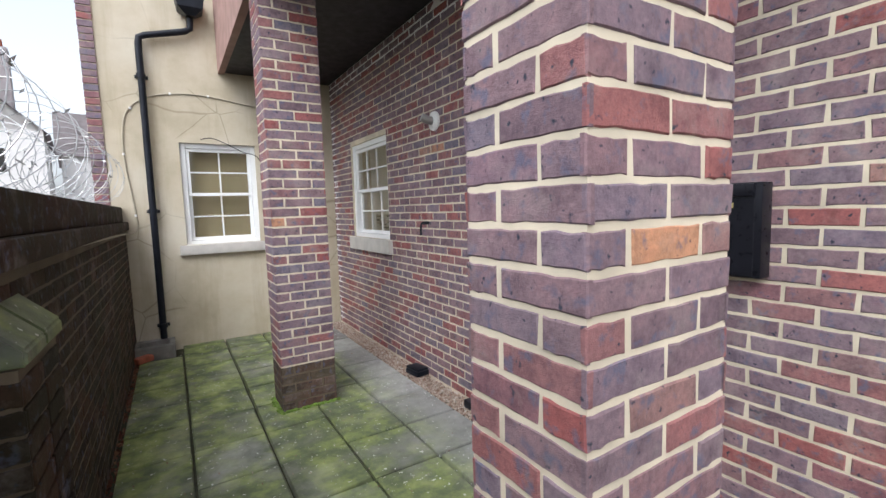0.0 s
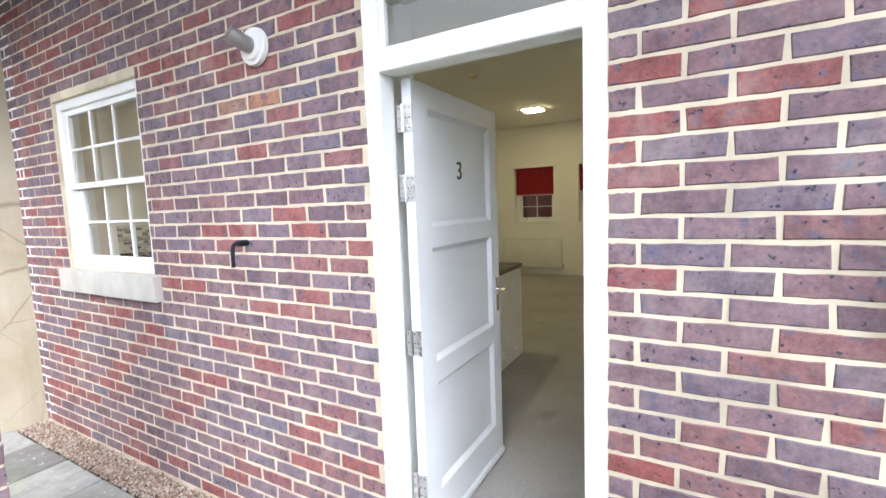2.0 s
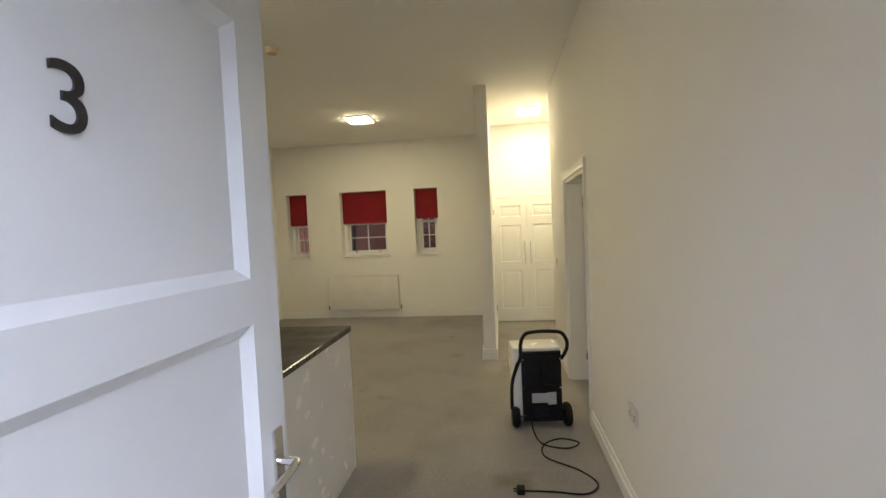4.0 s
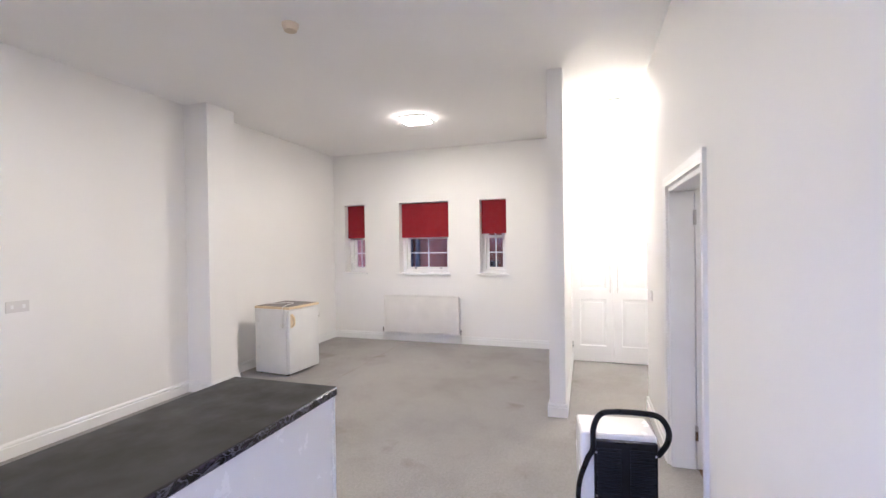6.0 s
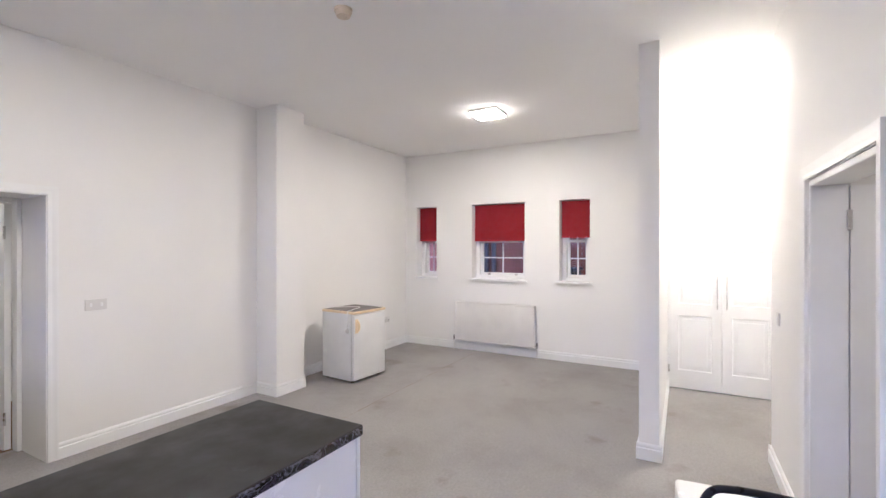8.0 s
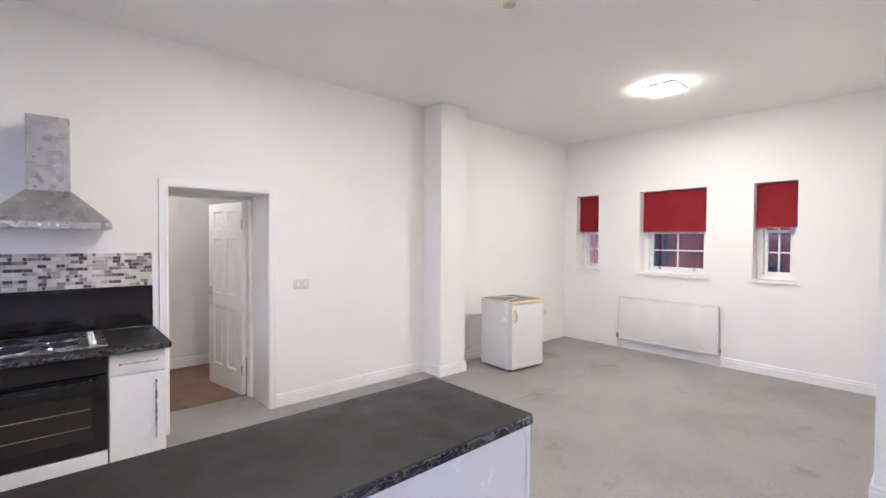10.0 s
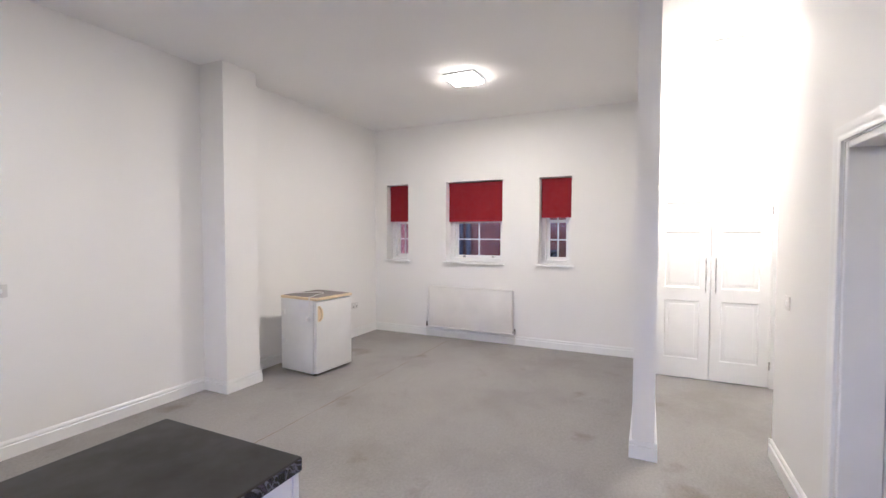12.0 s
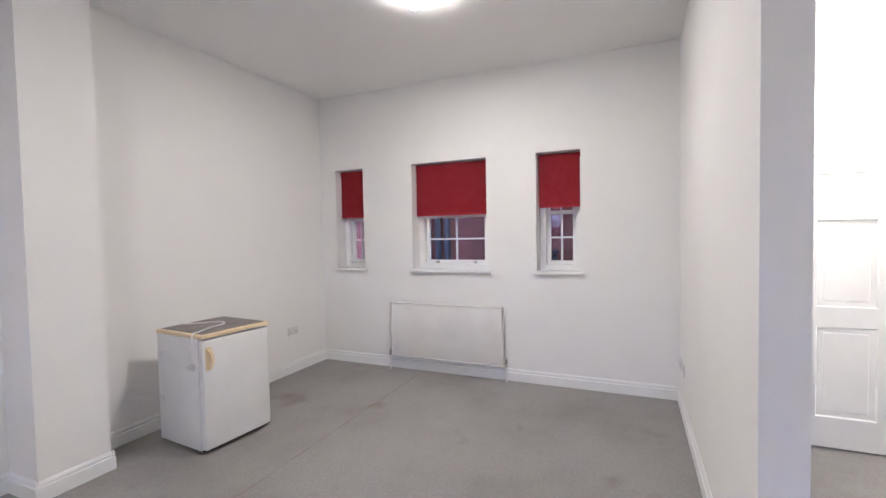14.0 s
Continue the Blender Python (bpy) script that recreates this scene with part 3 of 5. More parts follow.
structure("door_step", B(2.42, FX - 0.002, 2.48, 3.60, G - 0.02, -0.072, 0.012, 2), "black_plastic", "dark rubber-edged door step strip")

# windows
sash_window("window_1", pose(FX + 0.03, 6.22, 1.15, 0, 0, -90), 1.09, 1.15, 3, "white sliding sash window with small panes in the brick front",
            sill=(-0.06, 1.16, -0.075, 0.06, -0.155, -0.001))
sash_window("window_2", pose(0.65, 6.99, 1.12), 0.85, 1.24, 2, "white sliding sash window with small panes in the rendered wall",
            sill=(-0.08, 0.95, -0.10, 0.04, -0.12, -0.001))
structure("window_blind_panel", B(0.64, 1.52, 7.16, 7.18, 1.1, 2.4), "olive_blind", "drawn olive-brown blind behind the side window")
for k, (y0, y1, z0, z1) in enumerate(END_WINDOWS):
    sash_window("window_%d" % (k + 3), pose(END_X + 0.17, y1 - 0.0, z0, 0, 0, -90), y1 - y0, z1 - z0, 2,
                "white sash window with small panes under a red blind")
    structure("trim_sill", B(END_X - 0.035, END_X + 0.172, y0 - 0.035, y1 + 0.035, z0 - 0.028, z0 + 0.001, 0.006, 2), "gloss_white", "white painted window board")
    bl = thing("roller_blind", (END_X + 0.09, 0, z1), "dark red roller blind half drawn in a window recess", "blind", "window blinds")
    drop = (0.475, 0.515, 0.505)[k]
    part("roller", rod(bmesh.new(), (0.02, y0 + 0.012, -0.03), (0.02, y1 - 0.012, -0.03), 0.022), "red_blind", bl)
    cloth = bmesh.new()
    n = 14
    grid = [[cloth.verts.new((0.0 + 0.002 * math.sin(i * 1.3 + j), y0 + 0.015 + (y1 - y0 - 0.03) * i / n, -0.03 - drop * j / 6)) for j in range(7)] for i in range(n + 1)]
    for i in range(n):
        for j in range(6):
            cloth.faces.new((grid[i][j], grid[i + 1][j], grid[i + 1][j + 1], grid[i][j + 1]))
    bmesh.ops.solidify(cloth, geom=cloth.faces[:], thickness=0.0015)
    part("cloth", cloth, "red_blind", bl)
    part("bottom_bar", B(-0.005, 0.006, y0 + 0.015, y1 - 0.015, -0.045 - drop, -0.029 - drop, 0.003), "red_blind", bl)
    part("bracket", B(-0.01, 0.045, y1 - 0.011, y1 - 0.002, -0.06, -0.002, 0.002), "white_plastic", bl)
    part("pull_cord", tube(bmesh.new(), [(0.03, y1 - 0.006, -0.03), (0.03, y1 - 0.006, -0.55)], 0.0025, 6), "white_plastic", bl)
    if k == 1:
        for y in (y0 + 0.2, y1 - 0.2):
            solid("sash_lift", B(END_X + 0.205, END_X + 0.227, y - 0.02, y + 0.02, z0 + 0.052, z0 + 0.082, 0.004), "steel", "small metal sash lift on the window rail", "window lift", "sash lifts")

# the joint between two widths of carpet
seam = bmesh.new()
rs = random.Random(9)
edge = [(5.4 + 0.12 * k, 5.49 + rs.uniform(-0.004, 0.004), rs.uniform(0.001, 0.004)) for k in range(38)]
for (x, y, w), (x2, y2, w2) in zip(edge, edge[1:]):
    seam.faces.new([seam.verts.new(q) for q in ((x, y - w, 0.0025), (x2, y2 - w2, 0.0025), (x2, y2 + w2, 0.0025), (x, y + w, 0.0025))])
structure("trim_carpet_seam", seam, "brown_mat", "dark worn seam between two widths of carpet")

# inner doorways
architrave("trim_lobby_doorway", 4.605, 5.380, 1.935, lambda u, d, z: (u, LEFT - d, z), "white moulded architrave round the lobby doorway")
architrave("trim_side_doorway", 5.91, 6.87, 1.90, lambda u, d, z: (u, RIGHT + d, z), "white moulded architrave round the side doorway")
SIX = lambda w: [(0.11, w / 2 - 0.045, 1.62, 1.80), (w / 2 + 0.045, w - 0.11, 1.62, 1.80), (0.11, w / 2 - 0.045, 0.96, 1.52), (w / 2 + 0.045, w - 0.11, 0.96, 1.52),
                 (0.11, w / 2 - 0.045, 0.22, 0.82), (w / 2 + 0.045, w - 0.11, 0.22, 0.82)]
f = bmesh.new()
for q in ((4.61, 4.64, 0, 1.93), (5.345, 5.375, 0, 1.93), (4.64, 5.345, 1.90, 1.93)):
    box(f, q[0], q[1], 7.22, 7.31, q[2], q[3], 0.003)
structure("door_frame_lobby", f, "gloss_white", "white lobby door frame deep in the wall")
lobby = thing("lobby_door", (5.34, 7.315, 0.008), "white six-panel lobby door standing open", "door", turn=100)
panel_leaf(lobby, 0.70, 1.88, 0.04, SIX(0.70), "gloss_white")
lever_handle(lobby, 0.64, 0.04, 0.92, 1)
lever_handle(lobby, 0.64, 0.0, 0.92, -1)
for z in (1.66, 0.24):
    part("hinge", B(-0.012, 0.004, 0.036, 0.048, z - 0.05, z + 0.05, 0.002), "steel", lobby, "steel hinge")
f = bmesh.new()
for q in ((5.915, 5.945, 0, 1.895), (6.835, 6.865, 0, 1.895), (5.945, 6.835, 1.865, 1.895)):
    box(f, q[0], q[1], 2.055, RIGHT - 0.004, q[2], q[3], 0.003)
structure("door_frame_side", f, "gloss_white", "white side room door frame")
side = thing("side_room_door", (6.831, 2.05, 0.008), "white six-panel side room door standing open", "door", turn=-84)
panel_leaf(side, 0.82, 1.85, 0.04, SIX(0.82), "gloss_white")
lever_handle(side, 0.76, 0.0, 0.95, -1)
for z in (1.68, 0.24):
    part("hinge", B(-0.014, 0.004, -0.012, 0.004, z - 0.05, z + 0.05, 0.002), "steel", side, "steel hinge")

# door at the end of the hall
architrave("trim_hall_doorway", 8.415, 9.245, 1.905, lambda u, d, z: (u, 1.86 + d, z), "white moulded architrave round the hall doorway")
f = bmesh.new()
for q in ((8.42, 8.45, 0, 1.90), (9.21, 9.24, 0, 1.90), (8.45, 9.21, 1.87, 1.90)):
    box(f, q[0], q[1], 1.682, 1.857, q[2], q[3], 0.003)
structure("door_frame_hall", f, "gloss_white", "white hall door frame")
hall_door = thing("hall_door", (8.453, 1.69, 0.008), "closed white six-panel door set deep in its frame", "door")
panel_leaf(hall_door, 0.754, 1.858, 0.04, SIX(0.754), "gloss_white")
lever_handle(hall_door, 0.06, 0.04, 0.95, 1, way=1)
for z in (1.66, 0.36):
    part("hinge", B(0.748, 0.7565, 0.036, 0.052, z - 0.05, z + 0.05, 0.002), "steel", hall_door, "steel hinge")

# hall cupboard
cup = thing("hall_cupboard", (9.50, 1.86, 0), "white built-in hall cupboard with two panelled doors", "cupboard")
f = bmesh.new()
for q in ((0.0, 0.05, 0, 1.99), (1.05, 1.064, 0, 1.99), (0.05, 1.05, 1.93, 1.99)):
    box(f, -0.03, 0.03, q[0], q[1], q[2], q[3], 0.004)
part("frame", f, "gloss_white", cup)
part("back", B(0.035, 0.05, 0.05, 1.05, 0, 1.93), "gloss_white", cup)
for y0, pull in ((0.053, 0.455), (0.553, 0.04)):
    hold = part("door", B(-0.004, 0.0, y0 + 0.002, y0 + 0.004, 0.02, 0.03), "gloss_white", cup)
    w = 0.495
    leaf = panel_leaf(hold, w, 1.915, 0.034, [(0.09, w - 0.09, 1.63, 1.80), (0.09, w - 0.09, 0.93, 1.50), (0.09, w - 0.09, 0.20, 0.80)], "gloss_white")
    leaf.matrix_basis = Matrix.Translation((-0.028, y0, 0.012)) @ pose(0, 0, 0, 0, 0, 90) @ Matrix.Translation((0, -0.034, 0))
    hb = bmesh.new()
    tube(hb, [(-0.062, y0 + pull, 0.90), (-0.062, y0 + pull, 1.255)], 0.006, 10)
    for z in (0.93, 1.225):
        rod(hb, (-0.062, y0 + pull, z), (-0.026, y0 + pull, z), 0.005, n=8)
    part("handle", hb, "steel", hold, "slim brushed steel bar handle")
for z in (0.22, 1.72):
    for y in (0.05, 1.05):
        part("hinge", B(-0.036, -0.026, y - 0.008, y + 0.008, z - 0.04, z + 0.04, 0.002), "steel", cup)

# ---- kitchen ----


def worktop(name, x0, x1, y0, y1, label, edge, at=(0, 0, 0.87)):
    ob = thing(name, at, label, "worktop")
    part("top", B(x0, x1, y0, y1, 0.0, 0.04, 0.008, 3), "worktop", ob)
    for q in edge:
        part("edge_strip", B(*q, 0.004), "worktop_edge", ob, "black marbled edge strip")
    return ob


PX0, PX1, PY0, PY1 = 2.86, 5.23, 3.792, 4.35
worktop("peninsula_worktop", PX0, PX1, PY0, PY1, "dark grey laminate peninsula worktop with smeared dust", [(PX0 + 0.01, PX1 - 0.006, PY0 - 0.003, PY0 + 0.006, 0.003, 0.036), (PX1 - 0.006, PX1 + 0.003, PY0 + 0.008, PY1 - 0.008, 0.003, 0.036)])
pen = thing("peninsula", (0, 0, 0), "white panelled kitchen peninsula base", "kitchen unit")
part("side_panel", B(PX0, PX1 - 0.026, PY0 + 0.012, PY0 + 0.030, 0.0, 0.868, 0.002), "unit_white", pen)
part("end_panel", B(PX1 - 0.024, PX1 - 0.004, PY0 + 0.010, PY1 - 0.01, 0.0, 0.868, 0.002), "unit_white", pen)
for k in range(4):
    a = PX0 + 0.02 + k * 0.6
    part("door", B(a, a + 0.594, PY1 - 0.03, PY1 - 0.012, 0.12, 0.86, 0.003), "unit_white", pen)
part("plinth", B(PX0, PX1 - 0.05, PY1 - 0.08, PY1 - 0.065, 0.0, 0.118), "unit_white", pen)

worktop("kitchen_worktop", 2.92, 4.56, 6.10, LEFT - 0.012, "black laminate kitchen worktop along the wall", [(2.93, 4.55, 6.097, 6.106, 0.003, 0.036)], (-0.055, 0, 0.83))


def base_unit(x0, x1, label):
    u = thing("base_cabinet", (x0 - 0.055, 6.14, 0), label, "kitchen unit", "kitchen base units")
    u.scale.z = 0.953
    w = x1 - x0
    part("body", B(0, w, 0.02, 0.62, 0.12, 0.868), "unit_white", u)
    part("plinth", B(0, w, 0.06, 0.075, 0, 0.118), "unit_white", u)
    for who, z0, z1 in (("drawer", 0.725, 0.862), ("door", 0.125, 0.718)):
        front = part(who, B(0.003, w - 0.003, -0.0, 0.019, z0, z1, 0.003), "unit_white", u)
        hb = bmesh.new()
        if who == "drawer":
            tube(hb, [(0.05, -0.03, 0.80), (w - 0.05, -0.03, 0.80)], 0.006, 10)
            for x in (0.08, w - 0.08):
                rod(hb, (x, -0.03, 0.80), (x, 0.001, 0.80), 0.004, n=8)
        else:
            tube(hb, [(w - 0.06, -0.03, 0.28), (w - 0.06, -0.03, 0.67)], 0.006, 10)
            for z in (0.31, 0.64):
                rod(hb, (w - 0.06, -0.03, z), (w - 0.06, 0.001, z), 0.004, n=8)
        part("handle", hb, "steel", front, "brushed steel bar handle")
    return u


base_unit(4.235, 4.535, "white base cabinet with a drawer beside the oven")
base_unit(2.92, 3.63, "white base cabinet at the corner beside the oven")
oven = thing("oven", (3.58, 6.13, 0), "built-in black glass oven under the hob", "oven")
oven.scale.z = 0.953
part("body", B(0, 0.595, 0.03, 0.6, 0.12, 0.866), "black_metal", oven)
part("control_panel", B(0.0, 0.595, 0.0, 0.029, 0.755, 0.866, 0.004), "black_gloss", oven)
od = part("oven_door", B(0.0, 0.595, 0.0, 0.029, 0.27, 0.75, 0.005), "black_gloss", oven)
part("oven_window", B(0.07, 0.525, -0.003, 0.0, 0.36, 0.64, 0.001), "oven_glass", od, "dark brown tinted oven window")
for z in (0.44, 0.55):
    part("rack", tube(bmesh.new(), [(0.08, -0.004, z), (0.515, -0.004, z)], 0.002, 6), "gold", od)
hb = tube(bmesh.new(), [(0.05, -0.045, 0.725), (0.545, -0.045, 0.725)], 0.009, 10)
for x in (0.08, 0.515):
    rod(hb, (x, -0.045, 0.725), (x, 0.001, 0.725), 0.007, n=8)
part("handle", hb, "black_metal", od)
part("filler", B(0.0, 0.595, 0.0, 0.02, 0.03, 0.265, 0.003), "unit_white", oven, "white panel under the oven")
hob = thing("hob", (3.605, 6.17, 0.871), "stainless steel electric hob with four solid plates", "hob")
part("tray", B(0, 0.58, 0, 0.50, 0, 0.012, 0.004), "steel", hob)
for x, y, r in ((0.14, 0.14, 0.09), (0.14, 0.36, 0.072), (0.36, 0.14, 0.072), (0.36, 0.36, 0.09)):
    p = rod(bmesh.new(), (x, y, 0.012), (x, y, 0.024), r, r * 0.96, 28)
    part("hotplate", p, "black_metal", hob, "black cast hotplate")
    part("plate_rim", rod(bmesh.new(), (x, y, 0.0121), (x, y, 0.016), r + 0.01, n=28), "chrome", hob)
for k in range(4):
    part("knob", rod(bmesh.new(), (0.51, 0.09 + k * 0.1, 0.012), (0.51, 0.09 + k * 0.1, 0.036), 0.019, 0.016, 16), "white_plastic", hob, "pale control knob")
hood = thing("cooker_hood", (3.92, LEFT - 0.004, 1.585), "brushed steel chimney cooker hood on the kitchen wall", "cooker hood")
part("chimney", B(-0.105, 0.105, -0.24, 0.0, 0.24, 0.71, 0.003), "steel", hood)
bm = bmesh.new()
rings = [[bm.verts.new(p) for p in ((-w, -d, z), (w, -d, z), (w, 0, z), (-w, 0, z))] for w, d, z in ((0.30, 0.48, 0.045), (0.11, 0.245, 0.242))]
for k in range(4):
    bm.faces.new((rings[0][k], rings[0][(k + 1) % 4], rings[1][(k + 1) % 4], rings[1][k]))
bm.faces.new(rings[0]), bm.faces.new(rings[1])
part("canopy", bm, "steel", hood)
part("lip", B(-0.302, 0.302, -0.482, 0, 0.0, 0.0448, 0.003), "steel", hood)
for k in range(3):
    part("button", rod(bmesh.new(), (-0.04 + k * 0.04, -0.482, 0.022), (-0.04 + k * 0.04, -0.488, 0.022), 0.008, n=10), "chrome", hood)
sp = thing("splashback", (-0.055, LEFT - 0.001, 0.872), "glossy black splashback panels behind the hob", "splashback")
for a, b in ((2.92, 3.632), (3.634, 4.553)):
    part("panel", B(a, b, -0.010, 0.0, 0.0, 0.303, 0.002), "black_gloss", sp)
part("edge_trim", B(4.5535, 4.558, -0.011, 0.0, 0.0, 0.303, 0.001), "steel", sp, "thin metal end trim")
mos = thing("mosaic_border", (-0.055, LEFT - 0.001, 1.178), "beige, grey and brown mosaic tile border above the splashback", "tiles")
part("backing", B(2.92, 4.556, -0.005, 0.0, 0.0, 0.245), "plaster", mos)
tv, tf = [], []
random.seed(4)
for r in range(10):
    x = 2.922
    while x < 4.55:
        w = min(random.choice((0.023, 0.0475, 0.0475)), 4.556 - x)
        i = len(tv)
        z = 0.001 + r * 0.0245
        tv += [(x, -0.005, z), (x + w - 0.0015, -0.005, z), (x + w - 0.0015, -0.005, z + 0.023), (x, -0.005, z + 0.023)]
        tv += [(x + 0.001, -0.009, z + 0.001), (x + w - 0.0025, -0.009, z + 0.001), (x + w - 0.0025, -0.009, z + 0.022), (x + 0.001, -0.009, z + 0.022)]
        tf += [(i + 4, i + 5, i + 6, i + 7)] + [(i + k, i + (k + 1) % 4, i + 4 + (k + 1) % 4, i + 4 + k) for k in range(4)]
        x += w
me = bpy.data.meshes.new("mosaic_tiles")
me.from_pydata(tv, [], tf)
me.materials.append(M["mosaic"])
mt = new("mosaic_tiles", me)
mt.parent = mos
tagged(mt, kind="stuff")

# ---- living room things ----


def radiator():
    r = thing("radiator", (END_X - 0.03, 4.60, 0.15), "white ribbed panel radiator under the middle window", "radiator")
    w, h = 1.24, 0.59
    bm = bmesh.new()
    n = 72
    prof = [(-0.062 - (0.009 if k % 2 else 0.0), w * (k + 0.5) / n) for k in range(n)]
    cols = [[bm.verts.new((x, y, z)) for z in (0.012, 0.03, h - 0.03, h - 0.012)] for x, y in prof]
    for v in cols:
        v[0].co.x = v[3].co.x = -0.058
    for a, b in zip(cols, cols[1:]):
        for k in range(3):
            bm.faces.new((a[k], b[k], b[k + 1], a[k + 1]))
    box(bm, -0.058, -0.045, 0.004, w - 0.004, 0.004, h - 0.004)
    part("front_panel", bm, "radiator_white", r)
    part("top_grille", B(-0.074, -0.02, -0.004, w + 0.004, h - 0.014, h, 0.004), "radiator_white", r)
    for y in (-0.005, w - 0.004):
        part("side_panel", B(-0.07, -0.02, y, y + 0.009, 0.0, h - 0.015, 0.003), "radiator_white", r)
    part("bottom_rail", B(-0.072, -0.044, 0.002, w - 0.002, 0.0, 0.014, 0.004), "radiator_white", r)
    for y in (0.2, w - 0.2):
        part("bracket", B(-0.05, 0.03, y - 0.02, y + 0.02, 0.05, h - 0.05), "radiator_white", r)
    for y, s in ((-0.005, -1), (w + 0.005, 1)):
        part("pipe", tube(bmesh.new(), [(-0.045, y + s * 0.028, -0.15), (-0.045, y + s * 0.028, 0.03)], 0.0075, 10), "radiator_white", r)
        vb = rod(bmesh.new(), (-0.045, y + s * 0.028, 0.0), (-0.045, y + s * 0.028, 0.075), 0.014, 0.012, 12)
        rod(vb, (-0.045, y, 0.03), (-0.045, y + s * 0.03, 0.03), 0.009, n=10)
        part("valve", vb, "steel", r, "metal radiator valve")
    return r


radiator()


def fridge():
    f = thing("fridge", (7.875, 6.065, 0), "aged white under-counter fridge with a dark stained top", "fridge", turn=-5.0)
    part("body", B(0, 0.535, 0.05, 0.53, 0.02, 0.79, 0.006, 2), "fridge_white", f)
    door = part("door", B(0.002, 0.533, 0.0, 0.046, 0.03, 0.78, 0.012, 3), "fridge_white", f)
    part("top_rim", B(-0.004, 0.539, -0.004, 0.534, 0.792, 0.82, 0.008, 2), "cream", f, "yellowed cream top rim")
    part("top_panel", B(0.02, 0.515, 0.025, 0.51, 0.82, 0.823), "fridge_top", f, "stained dark grey top")
    hb = bmesh.new()
    tube(hb, smooth_path([(0.04, 0.0, 0.585), (0.045, -0.028, 0.61), (0.05, -0.034, 0.655), (0.045, -0.028, 0.70), (0.04, 0.0, 0.725)], 6), 0.012, 10)
    box(hb, 0.018, 0.062, -0.006, 0.001, 0.575, 0.735, 0.003)
    part("handle", hb, "cream", door, "yellowed loop handle")
    for x, y in ((0.05, 0.08), (0.48, 0.08), (0.05, 0.48), (0.48, 0.48)):
        part("foot", rod(bmesh.new(), (x, y, 0), (x, y, 0.022), 0.02, n=12), "rubber", f)
    for z in (0.3, 0.62):
        part("hinge_cover", B(-0.012, 0.0, 0.46, 0.5, z, z + 0.05, 0.004), "fridge_white", f)
    cord = tube(bmesh.new(), smooth_path([(0.16, 0.50, 0.828), (0.24, 0.40, 0.828), (0.34, 0.30, 0.828), (0.30, 0.20, 0.828), (0.16, 0.16, 0.828), (0.04, 0.10, 0.828), (-0.010, 0.09, 0.815), (-0.013, 0.09, 0.70), (-0.012, 0.10, 0.62)], 6), 0.005, 8)
    part("power_cord", cord, "white_plastic", f, "loose white power cord lying over the top")
    plug = B(-0.034, -0.004, 0.078, 0.122, 0.575, 0.622, 0.006, 2)
    for dy, dz in ((-0.012, -0.01), (0.012, -0.01), (0.0, 0.012)):
        box(plug, -0.05, -0.034, 0.1 + dy - 0.003, 0.1 + dy + 0.003, 0.6 + dz - 0.003, 0.6 + dz + 0.003)
    part("plug", plug, "white_plastic", f, "white three-pin plug")
    return f


fridge()


def dehumidifier():
    d = thing("dehumidifier", (5.78, 2.575, 0), "white wheeled dehumidifier with a black grille back and tube handle", "dehumidifier", turn=6.0)
    part("housing", B(0.03, 0.27, -0.15, 0.205, 0.09, 0.60, 0.02, 3), "unit_white", d, "white moulded housing")
    part("back_panel", B(0.0, 0.029, -0.143, 0.143, 0.06, 0.575, 0.006, 2), "black_metal", d)
    for col in (-0.075, 0.075):
        for k in range(14):
            z = 0.325 + k * 0.016
            part("slat", B(-0.006, 0.0, col - 0.055, col + 0.055, z, z + 0.008, 0.001), "black_plastic", d)
    for k in range(8):
        part("slat", B(-0.006, 0.0, -0.05, 0.06, 0.095 + k * 0.012, 0.101 + k * 0.012, 0.001), "black_plastic", d)
    part("rating_label", B(-0.003, 0.0, -0.10, 0.075, 0.20, 0.27), "grey_label", d, "grey rating label")
    part("warning_label", B(-0.0036, -0.0006, -0.10, -0.04, 0.185, 0.275), "grey_label", d, "pale square warning label")
    hnd = smooth_path([(0.06, 0.215, 0.14), (0.045, 0.21, 0.33), (0.03, 0.175, 0.46), (0.01, 0.148, 0.53), (-0.01, 0.146, 0.64), (-0.02, 0.115, 0.71), (-0.022, 0.05, 0.727), (-0.022, -0.07, 0.727),
                       (-0.02, -0.145, 0.712), (-0.01, -0.185, 0.65), (0.01, -0.185, 0.58), (0.03, -0.15, 0.51)], 6)
    part("handle", tube(bmesh.new(), hnd, 0.0135, 12), "black_metal", d, "bent black tube handle")
    part("axle", rod(bmesh.new(), (0.06, -0.17, 0.085), (0.06, 0.17, 0.085), 0.01), "black_metal", d)
    part("foot", B(0.20, 0.26, -0.12, 0.12, 0.0, 0.09, 0.008), "black_plastic", d)
    for s in (-1, 1):
        wb = rod(bmesh.new(), (0.06, s * 0.165, 0.085), (0.06, s * 0.215, 0.085), 0.085, n=28)
        bmesh.ops.bevel(wb, geom=[e for e in wb.edges if abs(e.verts[0].co.y - e.verts[1].co.y) < 1e-5], offset=0.012, segments=2, affect="EDGES")
        wheel = part("wheel", wb, "rubber", d)
        part("hub", rod(bmesh.new(), (0.06, s * 0.21, 0.085), (0.06, s * 0.22, 0.085), 0.04, n=20), "black_plastic", wheel)
    for y, z in ((0.133, 0.52), (-0.133, 0.52), (0.133, 0.31), (-0.133, 0.31), (0.133, 0.11), (-0.133, 0.11)):
        part("screw", rod(bmesh.new(), (-0.004, y, z), (0.001, y, z), 0.006, n=8), "chrome", d)
    return d


